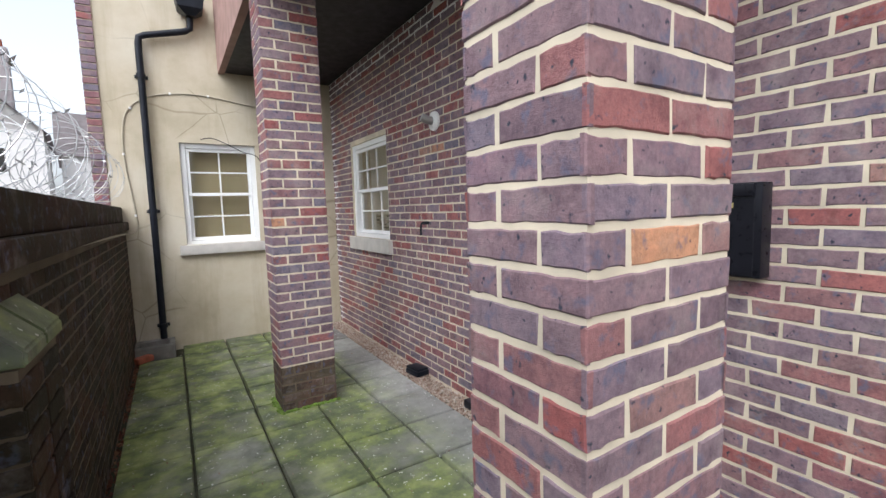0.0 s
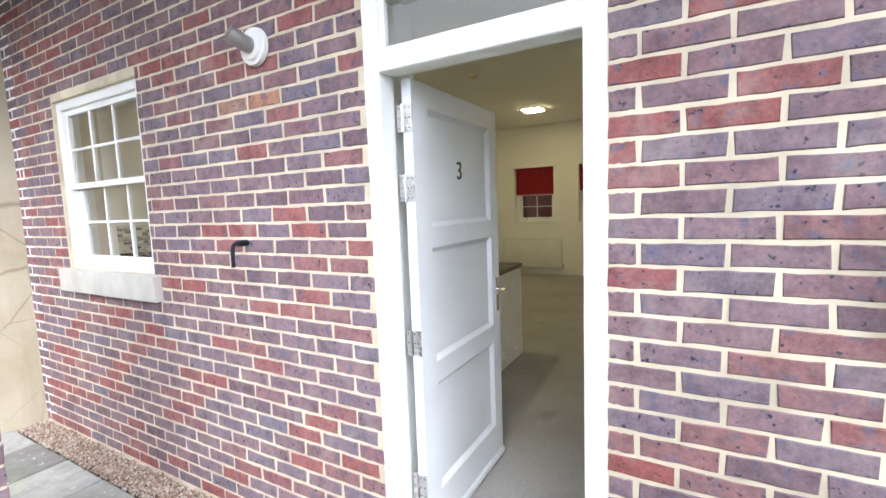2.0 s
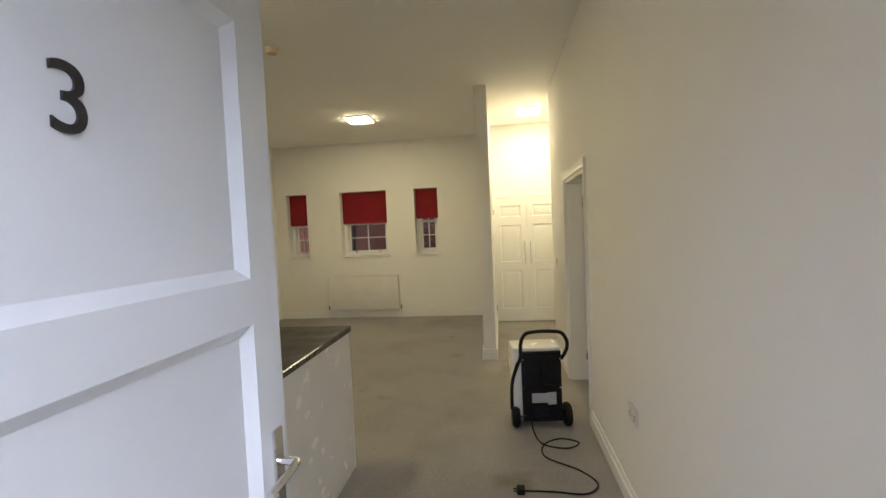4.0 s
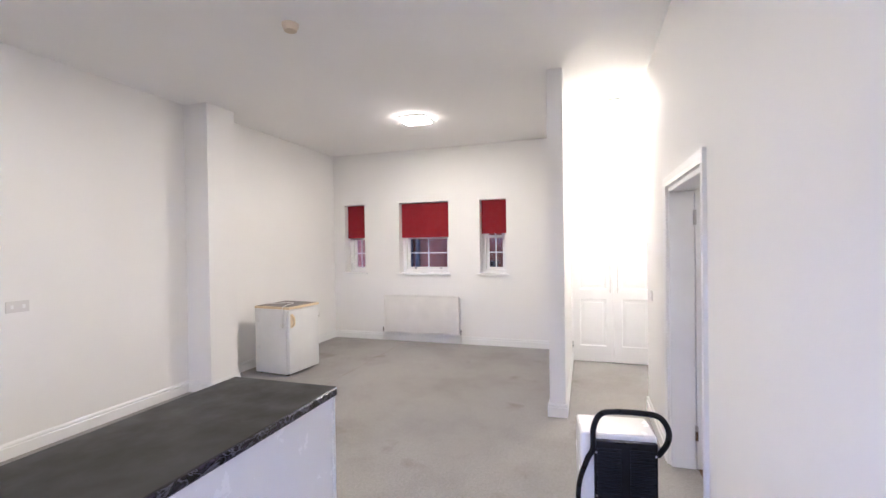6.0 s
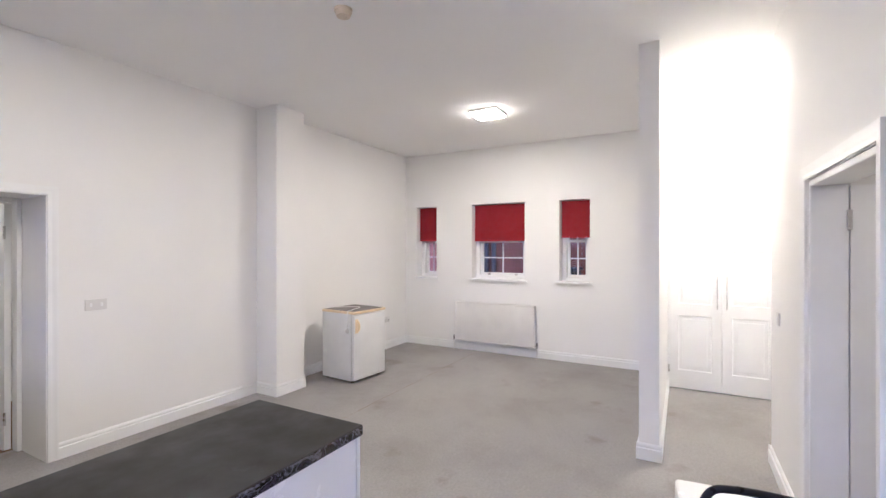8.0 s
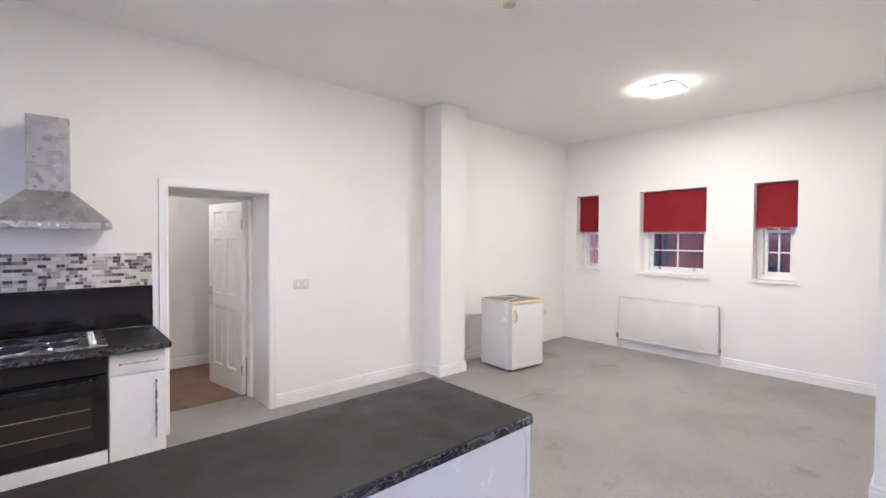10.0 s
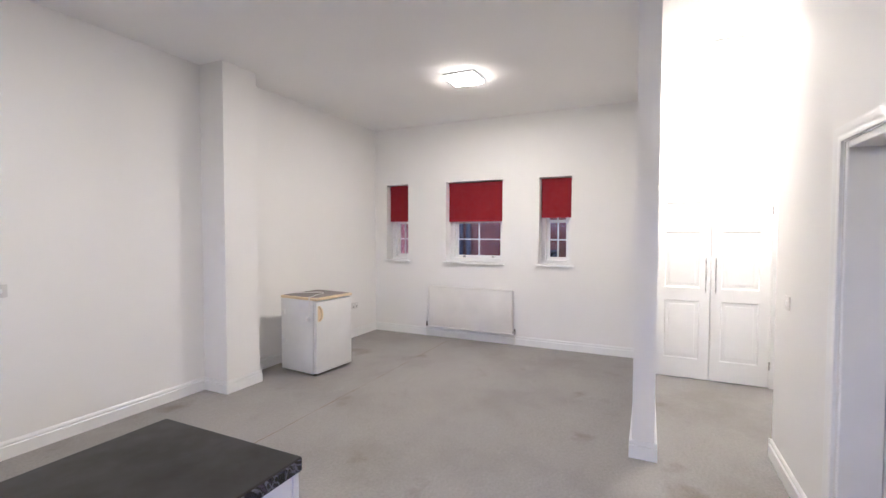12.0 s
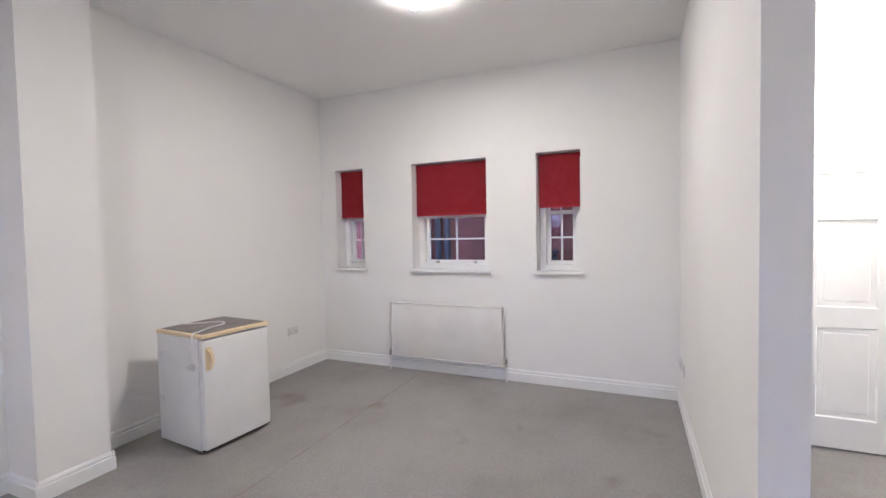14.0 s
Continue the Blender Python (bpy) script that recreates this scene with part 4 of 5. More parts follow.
dehumidifier()
pts = smooth_path([(5.79, 2.66, 0.10), (5.70, 2.65, 0.02), (5.55, 2.60, 0.006), (5.50, 2.45, 0.006), (5.58, 2.36, 0.006), (5.62, 2.48, 0.012), (5.52, 2.60, 0.014), (5.38, 2.60, 0.006), (5.24, 2.42, 0.006), (5.10, 2.34, 0.006), (5.00, 2.42, 0.006), (5.01, 2.60, 0.006), (5.00, 2.76, 0.012)], 8)
flex = thing("power_lead", (5.0, 2.8, 0), "black power lead and plug lying on the carpet", "power lead")
for q in pts:
    q -= Vector((5.0, 2.8, 0))
part("lead", tube(bmesh.new(), pts, 0.0048, 8), "rubber", flex)
pb = B(-0.027, 0.027, -0.045, 0.0, 0.001, 0.034, 0.007, 2)
for dx, dy in ((-0.012, 0.018), (0.012, 0.018)):
    box(pb, dx - 0.003, dx + 0.003, 0.0, dy, 0.014, 0.02)
part("plug", pb, "rubber", flex, "black three-pin plug")


def wall_plate(name, m, label, kind="switch", w=0.146):
    """A plate on a wall: x along it, y out of it, z up."""
    p = thing(name, label=label, category="socket" if kind == "socket" else "switch", group="wall plates")
    p.matrix_basis = m
    part("plate", B(-w / 2, w / 2, 0.0, 0.010, -0.043, 0.043, 0.004, 2), "plate_grey", p)
    for x in ((-w / 4, w / 4) if w > 0.1 else (0.0,)):
        part("rocker", B(x - 0.009, x + 0.009, 0.010, 0.0145, 0.010 if kind == "socket" else -0.014, 0.028 if kind == "socket" else 0.014, 0.001), "gloss_white", p)
        if kind == "socket":
            part("pin_holes", box(B(x - 0.003, x + 0.003, 0.010, 0.0105, -0.008, 0.004), x - 0.013, x + 0.013, 0.010, 0.0105, -0.022, -0.017), "ink", p)
    return p


wall_plate("light_switch", pose(5.68, LEFT, 1.11, 0, 0, 180), "white double light switch on the side wall")
wall_plate("wall_socket", pose(9.52, LEFT, 0.45, 0, 0, 180), "white double socket on the side wall", "socket")
wall_plate("wall_socket", pose(4.83, RIGHT, 0.53, 0, 0, 0), "white double socket low on the entrance wall", "socket")
wall_plate("light_switch", pose(7.63, RIGHT, 1.075, 0, 0, 0), "white single light switch near the hall corner", w=0.086)
wall_plate("wall_socket", pose(9.95, 3.06, 0.36, 0, 0, 0), "white double socket low on the partition", "socket")
wall_plate("wall_socket", pose(9.72, 3.06, 0.36, 0, 0, 0), "white single socket low on the partition", "socket", w=0.086)


def rounded_slab(half, r, z0, z1):
    """A square slab with rounded corners and a softened lower edge."""
    bm = bmesh.new()
    rings = []
    for inset, z in ((0.012, z0), (0.003, z0 + 0.003), (0.0, z0 + 0.007), (0.0, z1)):
        ring = []
        for k in range(4):
            cx, cy = ((1, 1), (-1, 1), (-1, -1), (1, -1))[k]
            for j in range(6):
                a = math.pi / 2 * (k + j / 5)
                ring.append(bm.verts.new((cx * (half - r) + (r - inset) * math.cos(a), cy * (half - r) + (r - inset) * math.sin(a), z)))
        rings.append(ring)
    for p, q in zip(rings, rings[1:]):
        for k in range(24):
            bm.faces.new((p[k], p[(k + 1) % 24], q[(k + 1) % 24], q[k]))
    bm.faces.new(rings[0][::-1]), bm.faces.new(rings[-1])
    return bm


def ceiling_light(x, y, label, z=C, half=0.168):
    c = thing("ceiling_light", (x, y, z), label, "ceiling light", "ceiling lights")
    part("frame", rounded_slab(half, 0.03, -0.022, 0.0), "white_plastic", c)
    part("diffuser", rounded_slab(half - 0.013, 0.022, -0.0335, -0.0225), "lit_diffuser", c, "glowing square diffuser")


ceiling_light(8.49, 4.68, "lit square white ceiling light over the room")
ceiling_light(5.15, 4.72, "lit square white ceiling light over the peninsula")
ceiling_light(8.72, 2.38, "lit square white ceiling light in the hall")
# The next two fixtures are unseen, added to brighten the side room and lobby.
ceiling_light(6.1, 1.0, "unseen square ceiling light added to brighten the side room", 2.6, 0.085)
ceiling_light(4.75, 7.9, "small unseen ceiling light added to brighten the lobby", 2.4, 0.065)
sm = thing("smoke_detector", (6.107, 4.662, C), "yellowed round smoke detector on the ceiling", "smoke detector")
part("base", rod(bmesh.new(), (0, 0, -0.018), (0, 0, 0), 0.055, 0.058, 28), "aged_plastic", sm)
part("cover", rod(bmesh.new(), (0, 0, -0.045), (0, 0, -0.0185), 0.042, 0.052, 28), "aged_plastic", sm)
part("test_button", rod(bmesh.new(), (0.02, 0, -0.049), (0.02, 0, -0.0445), 0.010, n=12), "aged_plastic", sm)

# ---- outside things ----
pb = thing("post_box", (FX + 0.002, 1.70, 1.36), "black metal post box numbered 3 with a turquoise flower sticker", "post box")
part("case", B(-0.085, 0.0, -0.17, 0.17, -0.19, 0.19, 0.006, 2), "black_metal", pb)
part("door", B(-0.091, -0.0855, -0.145, 0.145, -0.185, 0.125, 0.003), "black_metal", pb)
part("flap", B(-0.101, -0.0855, -0.145, 0.145, 0.135, 0.185, 0.005, 2), "black_metal", pb)
num = part("number_plate", B(-0.093, -0.0915, 0.095, 0.14, 0.065, 0.118), "white_plastic", pb, "white number sticker")
letters("digit", "3", 0.05, 0.0006, Matrix.Translation((-0.0937, 0.1175, 0.0915)) @ pose(0, 0, 0, 90, 0, -90), "ink", num)
part("name_plate", B(-0.093, -0.0915, -0.07, 0.01, 0.09, 0.11), "gold", pb, "blank brass name plate")
lock = rod(bmesh.new(), (-0.091, 0.125, 0.02), (-0.1, 0.125, 0.02), 0.013, n=18)
part("lock", lock, "chrome", pb)
fl = bmesh.new()
for k in range(6):
    a = math.pi / 6 + k * math.pi / 3
    m = Matrix.Translation((-0.0925, 0.044 + 0.036 * math.cos(a), 0.008 + 0.036 * math.sin(a))) @ Matrix.Rotation(a, 4, "X") @ Matrix.Diagonal((0.001, 0.026, 0.0155, 1))
    bmesh.ops.create_uvsphere(fl, u_segments=14, v_segments=8, radius=1, matrix=m)
flower = part("flower_sticker", fl, "turquoise", pb, "turquoise six-petal flower sticker")
part("flower_centre", rod(bmesh.new(), (-0.0932, 0.044, 0.008), (-0.0948, 0.044, 0.008), 0.019, n=14), "white_plastic", flower)

flue = thing("boiler_flue", (FX - 0.003, 4.09, 2.24), "white boiler flue terminal with a silver spout on the brick front", "flue")
fb = rod(bmesh.new(), (0, 0, 0), (-0.02, 0, 0), 0.085, 0.08, 32)
rod(fb, (-0.02, 0, 0), (-0.034, 0, 0), 0.066, 0.058, 32)
part("collar", fb, "white_plastic", flue)
part("spout", tube(bmesh.new(), [(-0.03, 0, 0), (-0.07, 0.0, 0.004), (-0.125, 0.015, 0.028)], 0.036, 18), "wire", flue, "silver angled spout")
tap = thing("overflow_pipe", (FX - 0.003, 4.26, 1.35), "dark bent overflow pipe sticking out of the bricks", "pipe")
part("pipe", tube(bmesh.new(), smooth_path([(0.01, 0, 0), (-0.05, 0, 0.005), (-0.075, 0.005, -0.02), (-0.075, 0.01, -0.11)], 6), 0.010, 10), "black_plastic", tap)
part("stub", rod(bmesh.new(), (0.0, 0, 0.002), (-0.05, 0, 0.002), 0.016), "black_plastic", tap)
bulk = thing("bulkhead_light", (FX - 0.003, 3.08, 2.64), "round cream bulkhead wall light above the door", "wall light")
part("base", rod(bmesh.new(), (0, 0, 0), (-0.03, 0, 0), 0.14, 0.135, 36), "gloss_white", bulk)
gl = bmesh.new()
bmesh.ops.create_uvsphere(gl, u_segments=28, v_segments=14, radius=1, matrix=Matrix.Translation((-0.03, 0, 0)) @ Matrix.Diagonal((0.06, 0.12, 0.12, 1)))
part("globe", gl, "bulkhead_glass", bulk)
bait = thing("bait_box", (2.44, 4.43, G), "black plastic bait box on the gravel strip", "bait box", turn=8)
part("base", B(-0.07, 0.07, -0.10, 0.10, 0.0, 0.05, 0.012, 2), "black_plastic", bait)
part("lid", B(-0.066, 0.066, -0.096, 0.096, 0.05, 0.075, 0.014, 2), "black_plastic", bait)

# rainwater pipe on the rendered wall
rp = thing("drainpipe", (0, 6.95, 0), "black plastic drainpipe with a hopper head on the rendered wall", "drainpipe")
line = [(0.33, -0.07, 0.03), (0.335, -0.07, 3.43), (0.345, -0.07, 3.50), (0.40, -0.07, 3.53), (0.80, -0.07, 3.64), (0.86, -0.07, 3.68), (0.87, -0.07, 3.80)]
part("pipe", tube(bmesh.new(), line, 0.036, 16), "black_plastic", rp)
for z in (0.16, 1.52, 3.05):
    part("collar", rod(bmesh.new(), (0.333, -0.07, z), (0.333, -0.07, z + 0.05), 0.046), "black_plastic", rp)
    part("bracket", B(0.27, 0.40, -0.04, 0.0, z + 0.005, z + 0.04, 0.004), "black_plastic", rp)
hp = bmesh.new()
rings = [[hp.verts.new((0.87 + sx * w, -0.13 + sy * d, z)) for sx, sy in ((-1, -1), (1, -1), (1, 1), (-1, 1))] for w, d, z in ((0.05, 0.05, 3.80), (0.13, 0.11, 3.87), (0.15, 0.125, 4.0))]
for a, b in zip(rings, rings[1:]):
    for k in range(4):
        hp.faces.new((a[k], a[(k + 1) % 4], b[(k + 1) % 4], b[k]))
hp.faces.new(rings[0]), hp.faces.new(rings[2])
part("hopper", hp, "black_plastic", rp)
part("upper_pipe", tube(bmesh.new(), [(0.87, -0.1, 4.0), (0.87, -0.1, 6.2)], 0.036, 14), "black_plastic", rp)
gul = thing("gully", (0.22, 6.72, G), "low concrete gully surround below the drainpipe", "drain")
gb = bmesh.new()
for q in ((-0.20, 0.22, -0.14, -0.08), (-0.20, 0.22, 0.16, 0.22), (-0.20, -0.14, -0.08, 0.16), (0.16, 0.22, -0.08, 0.16)):
    box(gb, *q, -0.03, 0.14, 0.012)
part("surround", gb, "concrete", gul)
part("grate", B(-0.14, 0.16, -0.08, 0.16, -0.02, 0.05), "black_plastic", gul)
br = thing("broken_brick", (0.13, 6.50, G + 0.005), "broken red brick lying beside the gully", "brick", turn=40)
part("piece", B(-0.09, 0.09, -0.05, 0.05, 0.0, 0.065, 0.008), "terracotta", br)
cab = thing("wall_cable", (0, 6.95, 0), "thin grey cable clipped across the rendered wall", "cable")
cl = smooth_path([(2.3, -0.008, 2.80), (1.5, -0.008, 2.86), (1.0, -0.008, 2.93), (0.6, -0.008, 2.92), (0.30, -0.008, 2.82), (0.14, -0.008, 2.62), (0.10, -0.008, 2.2), (0.14, -0.008, 1.75), (0.17, -0.008, 1.40), (0.13, -0.05, 1.30), (0.07, -0.3, 1.30), (0.062, -1.6, 1.32), (0.062, -3.2, 1.34)], 8)
part("cable", tube(bmesh.new(), cl, 0.009, 8), "cable_grey", cab)
for x, z in ((1.0, 2.93), (0.6, 2.92), (0.2, 2.72), (0.10, 2.2), (0.16, 1.5)):
    part("clip", B(x - 0.012, x + 0.012, -0.02, 0.0, z - 0.014, z + 0.014, 0.003), "white_plastic", cab)
cw = thing("loose_wire", (0, 6.95, 0), "dark loose wire hanging over the side window", "wire")
part("wire", tube(bmesh.new(), smooth_path([(0.88, -0.05, 2.40), (1.0, -0.06, 2.42), (1.15, -0.07, 2.36), (1.35, -0.08, 2.26), (1.5, -0.05, 2.22), (1.62, -0.03, 2.05)], 6), 0.005, 6), "black_plastic", cw)

# razor wire along the old wall
rw = thing("razor_wire", (-0.16, 0, 1.60), "coils of galvanised razor wire along the old wall top", "razor wire")
random.seed(7)
for coil, (rad, x0, pitch) in enumerate(((0.30, -0.05, 0.30), (0.24, -0.22, 0.36))):
    bm = bmesh.new()
    pts = []
    n = int(4.6 / pitch * 26)
    for i in range(n):
        a = 2 * math.pi * i / 26
        pts.append((x0 + rad * math.cos(a) + 0.02 * math.sin(a * 0.23), 2.3 + pitch * i / 26, 0.02 + rad + rad * math.sin(a)))
    tube(bm, pts, 0.0026, 5)
    for i in range(0, n, 3):
        c = Vector(pts[i])
        d = Vector((random.uniform(-1, 1), random.uniform(-1, 1), random.uniform(-1, 1))).normalized()
        s = d.orthogonal().normalized() * 0.007
        u = d.cross(s)
        vs = [bm.verts.new(c + k) for k in (d * 0.024, s, -d * 0.024, -s, u * 0.4)]
        for q in ((0, 1, 4), (1, 2, 4), (2, 3, 4), (3, 0, 4), (0, 3, 2, 1)):
            bm.faces.new([vs[k] for k in q])
    part("coil", bm, "wire", rw)
ln = tube(bmesh.new(), [(-0.02, 2.2, 0.0), (-0.02, 6.9, 0.0)], 0.005, 6)
part("fixing_line", ln, "wire", rw)

# houses beyond the wall
def house(x, y, w, d, eaves, ridge, turn, label, chimney=True, walls="far_render"):
    h = thing("house", (x, y, G), label, "house", turn=turn)
    bm = B(-w / 2, w / 2, -d / 2, d / 2, 0, eaves)
    part("wall", bm, walls, h)
    for s in (-1, 1):
        g = bmesh.new()
        g.faces.new([g.verts.new(q) for q in ((-w / 2, s * d / 2, eaves), (w / 2, s * d / 2, eaves), (0, s * d / 2, ridge - 0.15))])
        bmesh.ops.solidify(g, geom=g.faces[:], thickness=0.1)
        part("gable", g, walls, h)
    r = bmesh.new()
    for s in (-1, 1):
        vs = [r.verts.new(p) for p in ((s * (w / 2 + 0.3), -d / 2 - 0.3, eaves - 0.25), (s * (w / 2 + 0.3), d / 2 + 0.3, eaves - 0.25), (0, d / 2 + 0.3, ridge), (0, -d / 2 - 0.3, ridge))]
        r.faces.new(vs if s > 0 else vs[::-1])
    bmesh.ops.solidify(r, geom=r.faces[:], thickness=0.15)
    part("roof", r, "roof_slate", h)
    if chimney:
        ch = part("chimney", B(w * 0.18, w * 0.18 + 1.3, -0.5, 0.5, eaves, ridge + 1.3, 0.03), "roof_slate", h)
        for k in (0.25, 0.95):
            part("pot", rod(bmesh.new(), (w * 0.18 + k, 0, ridge + 1.3), (w * 0.18 + k, 0, ridge + 1.8), 0.16, 0.13, 12), "terracotta", ch)
    for i in (-1, 1):
        for z in (1.2, 4.0):
            if z + 1.4 < eaves:
                wi = part("window", B(i * w * 0.25 - 0.55, i * w * 0.25 + 0.55, -d / 2 - 0.04, -d / 2 + 0.02, z, z + 1.4), "gloss_white", h)
                part("glazing", B(i * w * 0.25 - 0.45, i * w * 0.25 + 0.45, -d / 2 - 0.05, -d / 2 - 0.042, z + 0.1, z + 1.3), "oven_glass", wi)
    part("dormer", B(-0.7, 0.7, -d / 2 - 0.32, -d / 2 + 0.4, eaves + 0.4, eaves + 1.5, 0.03), "gloss_white", h)
    return h


house(-9.5, 36, 8, 9, 6.3, 10.2, 8, "pale rendered gabled house with a slate roof and chimney")
house(-1.5, 44, 9, 9, 6.0, 9.4, -82, "pale house with a grey slate roof and brick chimney")
house(-19, 30, 8, 9, 6.0, 9.8, 14, "pale terraced house beyond the old wall")

# yard seen through the end windows
# Extra height and side returns are added to keep daylight out of the yard.
structure("yard_wall", box(box(B(12.6, 12.9, 0.6, 9.9, G - 0.1, 9.0), 10.38, 12.6, 0.6, 0.9, G - 0.1, 9.0), 10.38, 12.6, 9.6, 9.9, G - 0.1, 9.0), "yard_brick", "dark red brick wall across the back yard, raised and returned to block daylight")
structure("yard_paving", B(10.38, 12.6, 0.9, 9.6, G - 0.1, G - 0.02), "concrete", "concrete back yard")
bn = thing("wheelie_bin", (12.2, 4.75, G - 0.02), "dark wheeled bin against the yard wall", "bin")
part("body", B(-0.3, 0.3, -0.3, 0.3, 0.08, 1.28, 0.03), "yard_dark", bn)
part("lid", B(-0.33, 0.32, -0.32, 0.32, 1.28, 1.34, 0.02), "yard_dark", bn)
for s in (-1, 1):
    part("wheel", rod(bmesh.new(), (0.2, s * 0.25, 0.1), (0.2, s * 0.31, 0.1), 0.1, n=18), "rubber", bn)
yp = thing("yard_pipe", (12.55, 6.25, 0), "dark waste pipes on the yard wall", "pipe")
for dy in (0.0, 0.16, 0.34):
    part("pipe", tube(bmesh.new(), [(0, dy, G), (0, dy, 4.2)], 0.05, 12), "yard_dark", yp)
yd = thing("yard_door", (12.58, 3.05, G - 0.02), "dark blue panelled yard door", "door")
part("leaf", B(0, 0.04, -0.62, 0.5, 0, 2.1, 0.006), "yard_dark", yd)
part("frame", box(B(-0.01, 0.03, -0.7, -0.625, 0, 2.17), -0.01, 0.03, 0.505, 0.58, 0, 2.17), "yard_dark", yd)

# Added out of view above the windows to cut daylight in the yard.
structure("wall_upper_back", B(10.07, 10.37, 0.6, 9.9, C + 0.46, 9.0), "yard_brick", "unseen upper brick wall added above the windows to shade the yard")

# gravel strip and litter
def scatter(name, count, xr, yr, size, mat, label, flat=0.6):
    rnd = random.Random(len(name) + count)
    vs, fs = [], []
    for _ in range(count):
        c = Vector((rnd.uniform(*xr), rnd.uniform(*yr), G - 0.03 + rnd.uniform(0.0, 0.018)))
        r = rnd.uniform(*size)
        rot = Euler((rnd.uniform(0, 6), rnd.uniform(0, 6), rnd.uniform(0, 6))).to_matrix()
        i = len(vs)
        for p in ((1, 0, 0), (-1, 0, 0), (0, 1, 0), (0, -1, 0), (0, 0, flat), (0, 0, -flat)):
            vs.append(c + rot @ Vector(p) * r * rnd.uniform(0.75, 1.2))
        fs += [(i + a, i + b, i + d) for a, b, d in ((0, 2, 4), (2, 1, 4), (1, 3, 4), (3, 0, 4), (2, 0, 5), (1, 2, 5), (3, 1, 5), (0, 3, 5))]
    me = bpy.data.meshes.new(name)
    me.from_pydata(vs, [], fs)
    me.materials.append(M[mat])
    tagged(new(name, me), label, "gravel", kind="stuff")


scatter("gravel", 11000, (2.335, FX), (1.0, 6.95), (0.006, 0.013), "pebble", "brown and grey pea gravel along the brick front")
scatter("leaf_litter", 900, (0.05, 0.15), (1.5, 6.6), (0.008, 0.022), "leaf_litter", "dead brown leaves along the foot of the old wall", 0.15)
scatter("paving_crumbs", 260, (0.15, 2.3), (2.0, 6.9), (0.003, 0.008), "pebble", "scattered pale crumbs and grit on the paving", 0.4)
for ob in (bpy.data.objects["paving_crumbs"],):
    ob.location.z = 0.034

# ---- paving ----
def chamfered(name, x, y, z, c, mat, seed, wobble=0.0):
    """A block of that size round its base centre, with worn top edges."""
    r = random.Random(seed)
    j = lambda: r.uniform(-wobble, wobble)
    rings = []
    for k, (o, h) in enumerate(((0, 0), (0, z - c), (c, z))):
        rings.append([(sx * (x / 2 - o) + (j() if k else 0), sy * (y / 2 - o) + (j() if k else 0), h + (j() * 0.4 if k == 2 else 0)) for sx, sy in ((-1, -1), (1, -1), (1, 1), (-1, 1))])
    vs = [v for q in rings for v in q]
    fs = [(8, 9, 10, 11)] + [(a * 4 + k, a * 4 + (k + 1) % 4, a * 4 + 4 + (k + 1) % 4, a * 4 + 4 + k) for a in (0, 1) for k in range(4)]
    me = bpy.data.meshes.new(name)
    me.from_pydata(vs, [], fs)
    me.materials.append(M[mat])
    return me


paving = thing("pavement", (0, 0, G), "mossy grey concrete paving slabs in the courtyard", "pavement", kind="structure")
JX = [0.08, 0.51, 0.98, 1.43, 1.88, 2.325]
rs = random.Random(3)
for i, (a, b) in enumerate(zip(JX, JX[1:])):
    shapes = [chamfered("paving_slab", b - a - 0.02, 0.468, 0.04, 0.008, "paving_stone", 10 * i + k, 0.004) for k in range(3)]
    y = 6.76 if i else 6.27
    while y > -2.5:
        ob = new("paving_slab", shapes[rs.randrange(3)])
        ob.parent = paving
        ob.matrix_basis = pose((a + b) / 2, y, -0.04 + rs.uniform(-0.002, 0.002), rs.uniform(-0.3, 0.3), rs.uniform(-0.3, 0.3), rs.uniform(-0.4, 0.4))
        y -= 0.488

# ---- brickwork ----
BW, BH, JOINT = 0.211, 0.0625, 0.0125
SHAPES = {}


def brick_mesh(length, mat, k, depth=0.03, rough=0.0026):
    """A brick with worn arrises: x along, y outward from 0 to depth, z up."""
    key = (round(length, 3), mat, k, depth)
    if key not in SHAPES:
        r = random.Random(hash(key[2:]) % 97 + int(length * 1000))
        j = lambda s=1.0: r.uniform(-rough, rough) * s
        c = 0.0032
        n = 6
        xs = [length * i / n for i in range(n + 1)]
        loop = [(x, 0) for x in xs] + [(x, BH) for x in reversed(xs)]
        out = [(x + j(), depth - c, z + j()) for x, z in loop]
        back = [(p[0], 0.0, p[2]) for p in out]
        front = [(p[0] + (c if p[0] < length / 2 else -c) * (1 if i in (0, n, n + 1, 2 * n + 1) else 0) + j(0.3), depth + j(0.3), p[2] + (c if p[2] < BH / 2 else -c)) for i, p in enumerate(out)]
        m = len(loop)
        fs = [tuple(range(2 * m, 3 * m))] + [(a * m + i, a * m + (i + 1) % m, (a + 1) * m + (i + 1) % m, (a + 1) * m + i) for a in (0, 1) for i in range(m)]
        SHAPES[key] = (back + out + front, fs)
    return SHAPES[key]


MESHES = {}


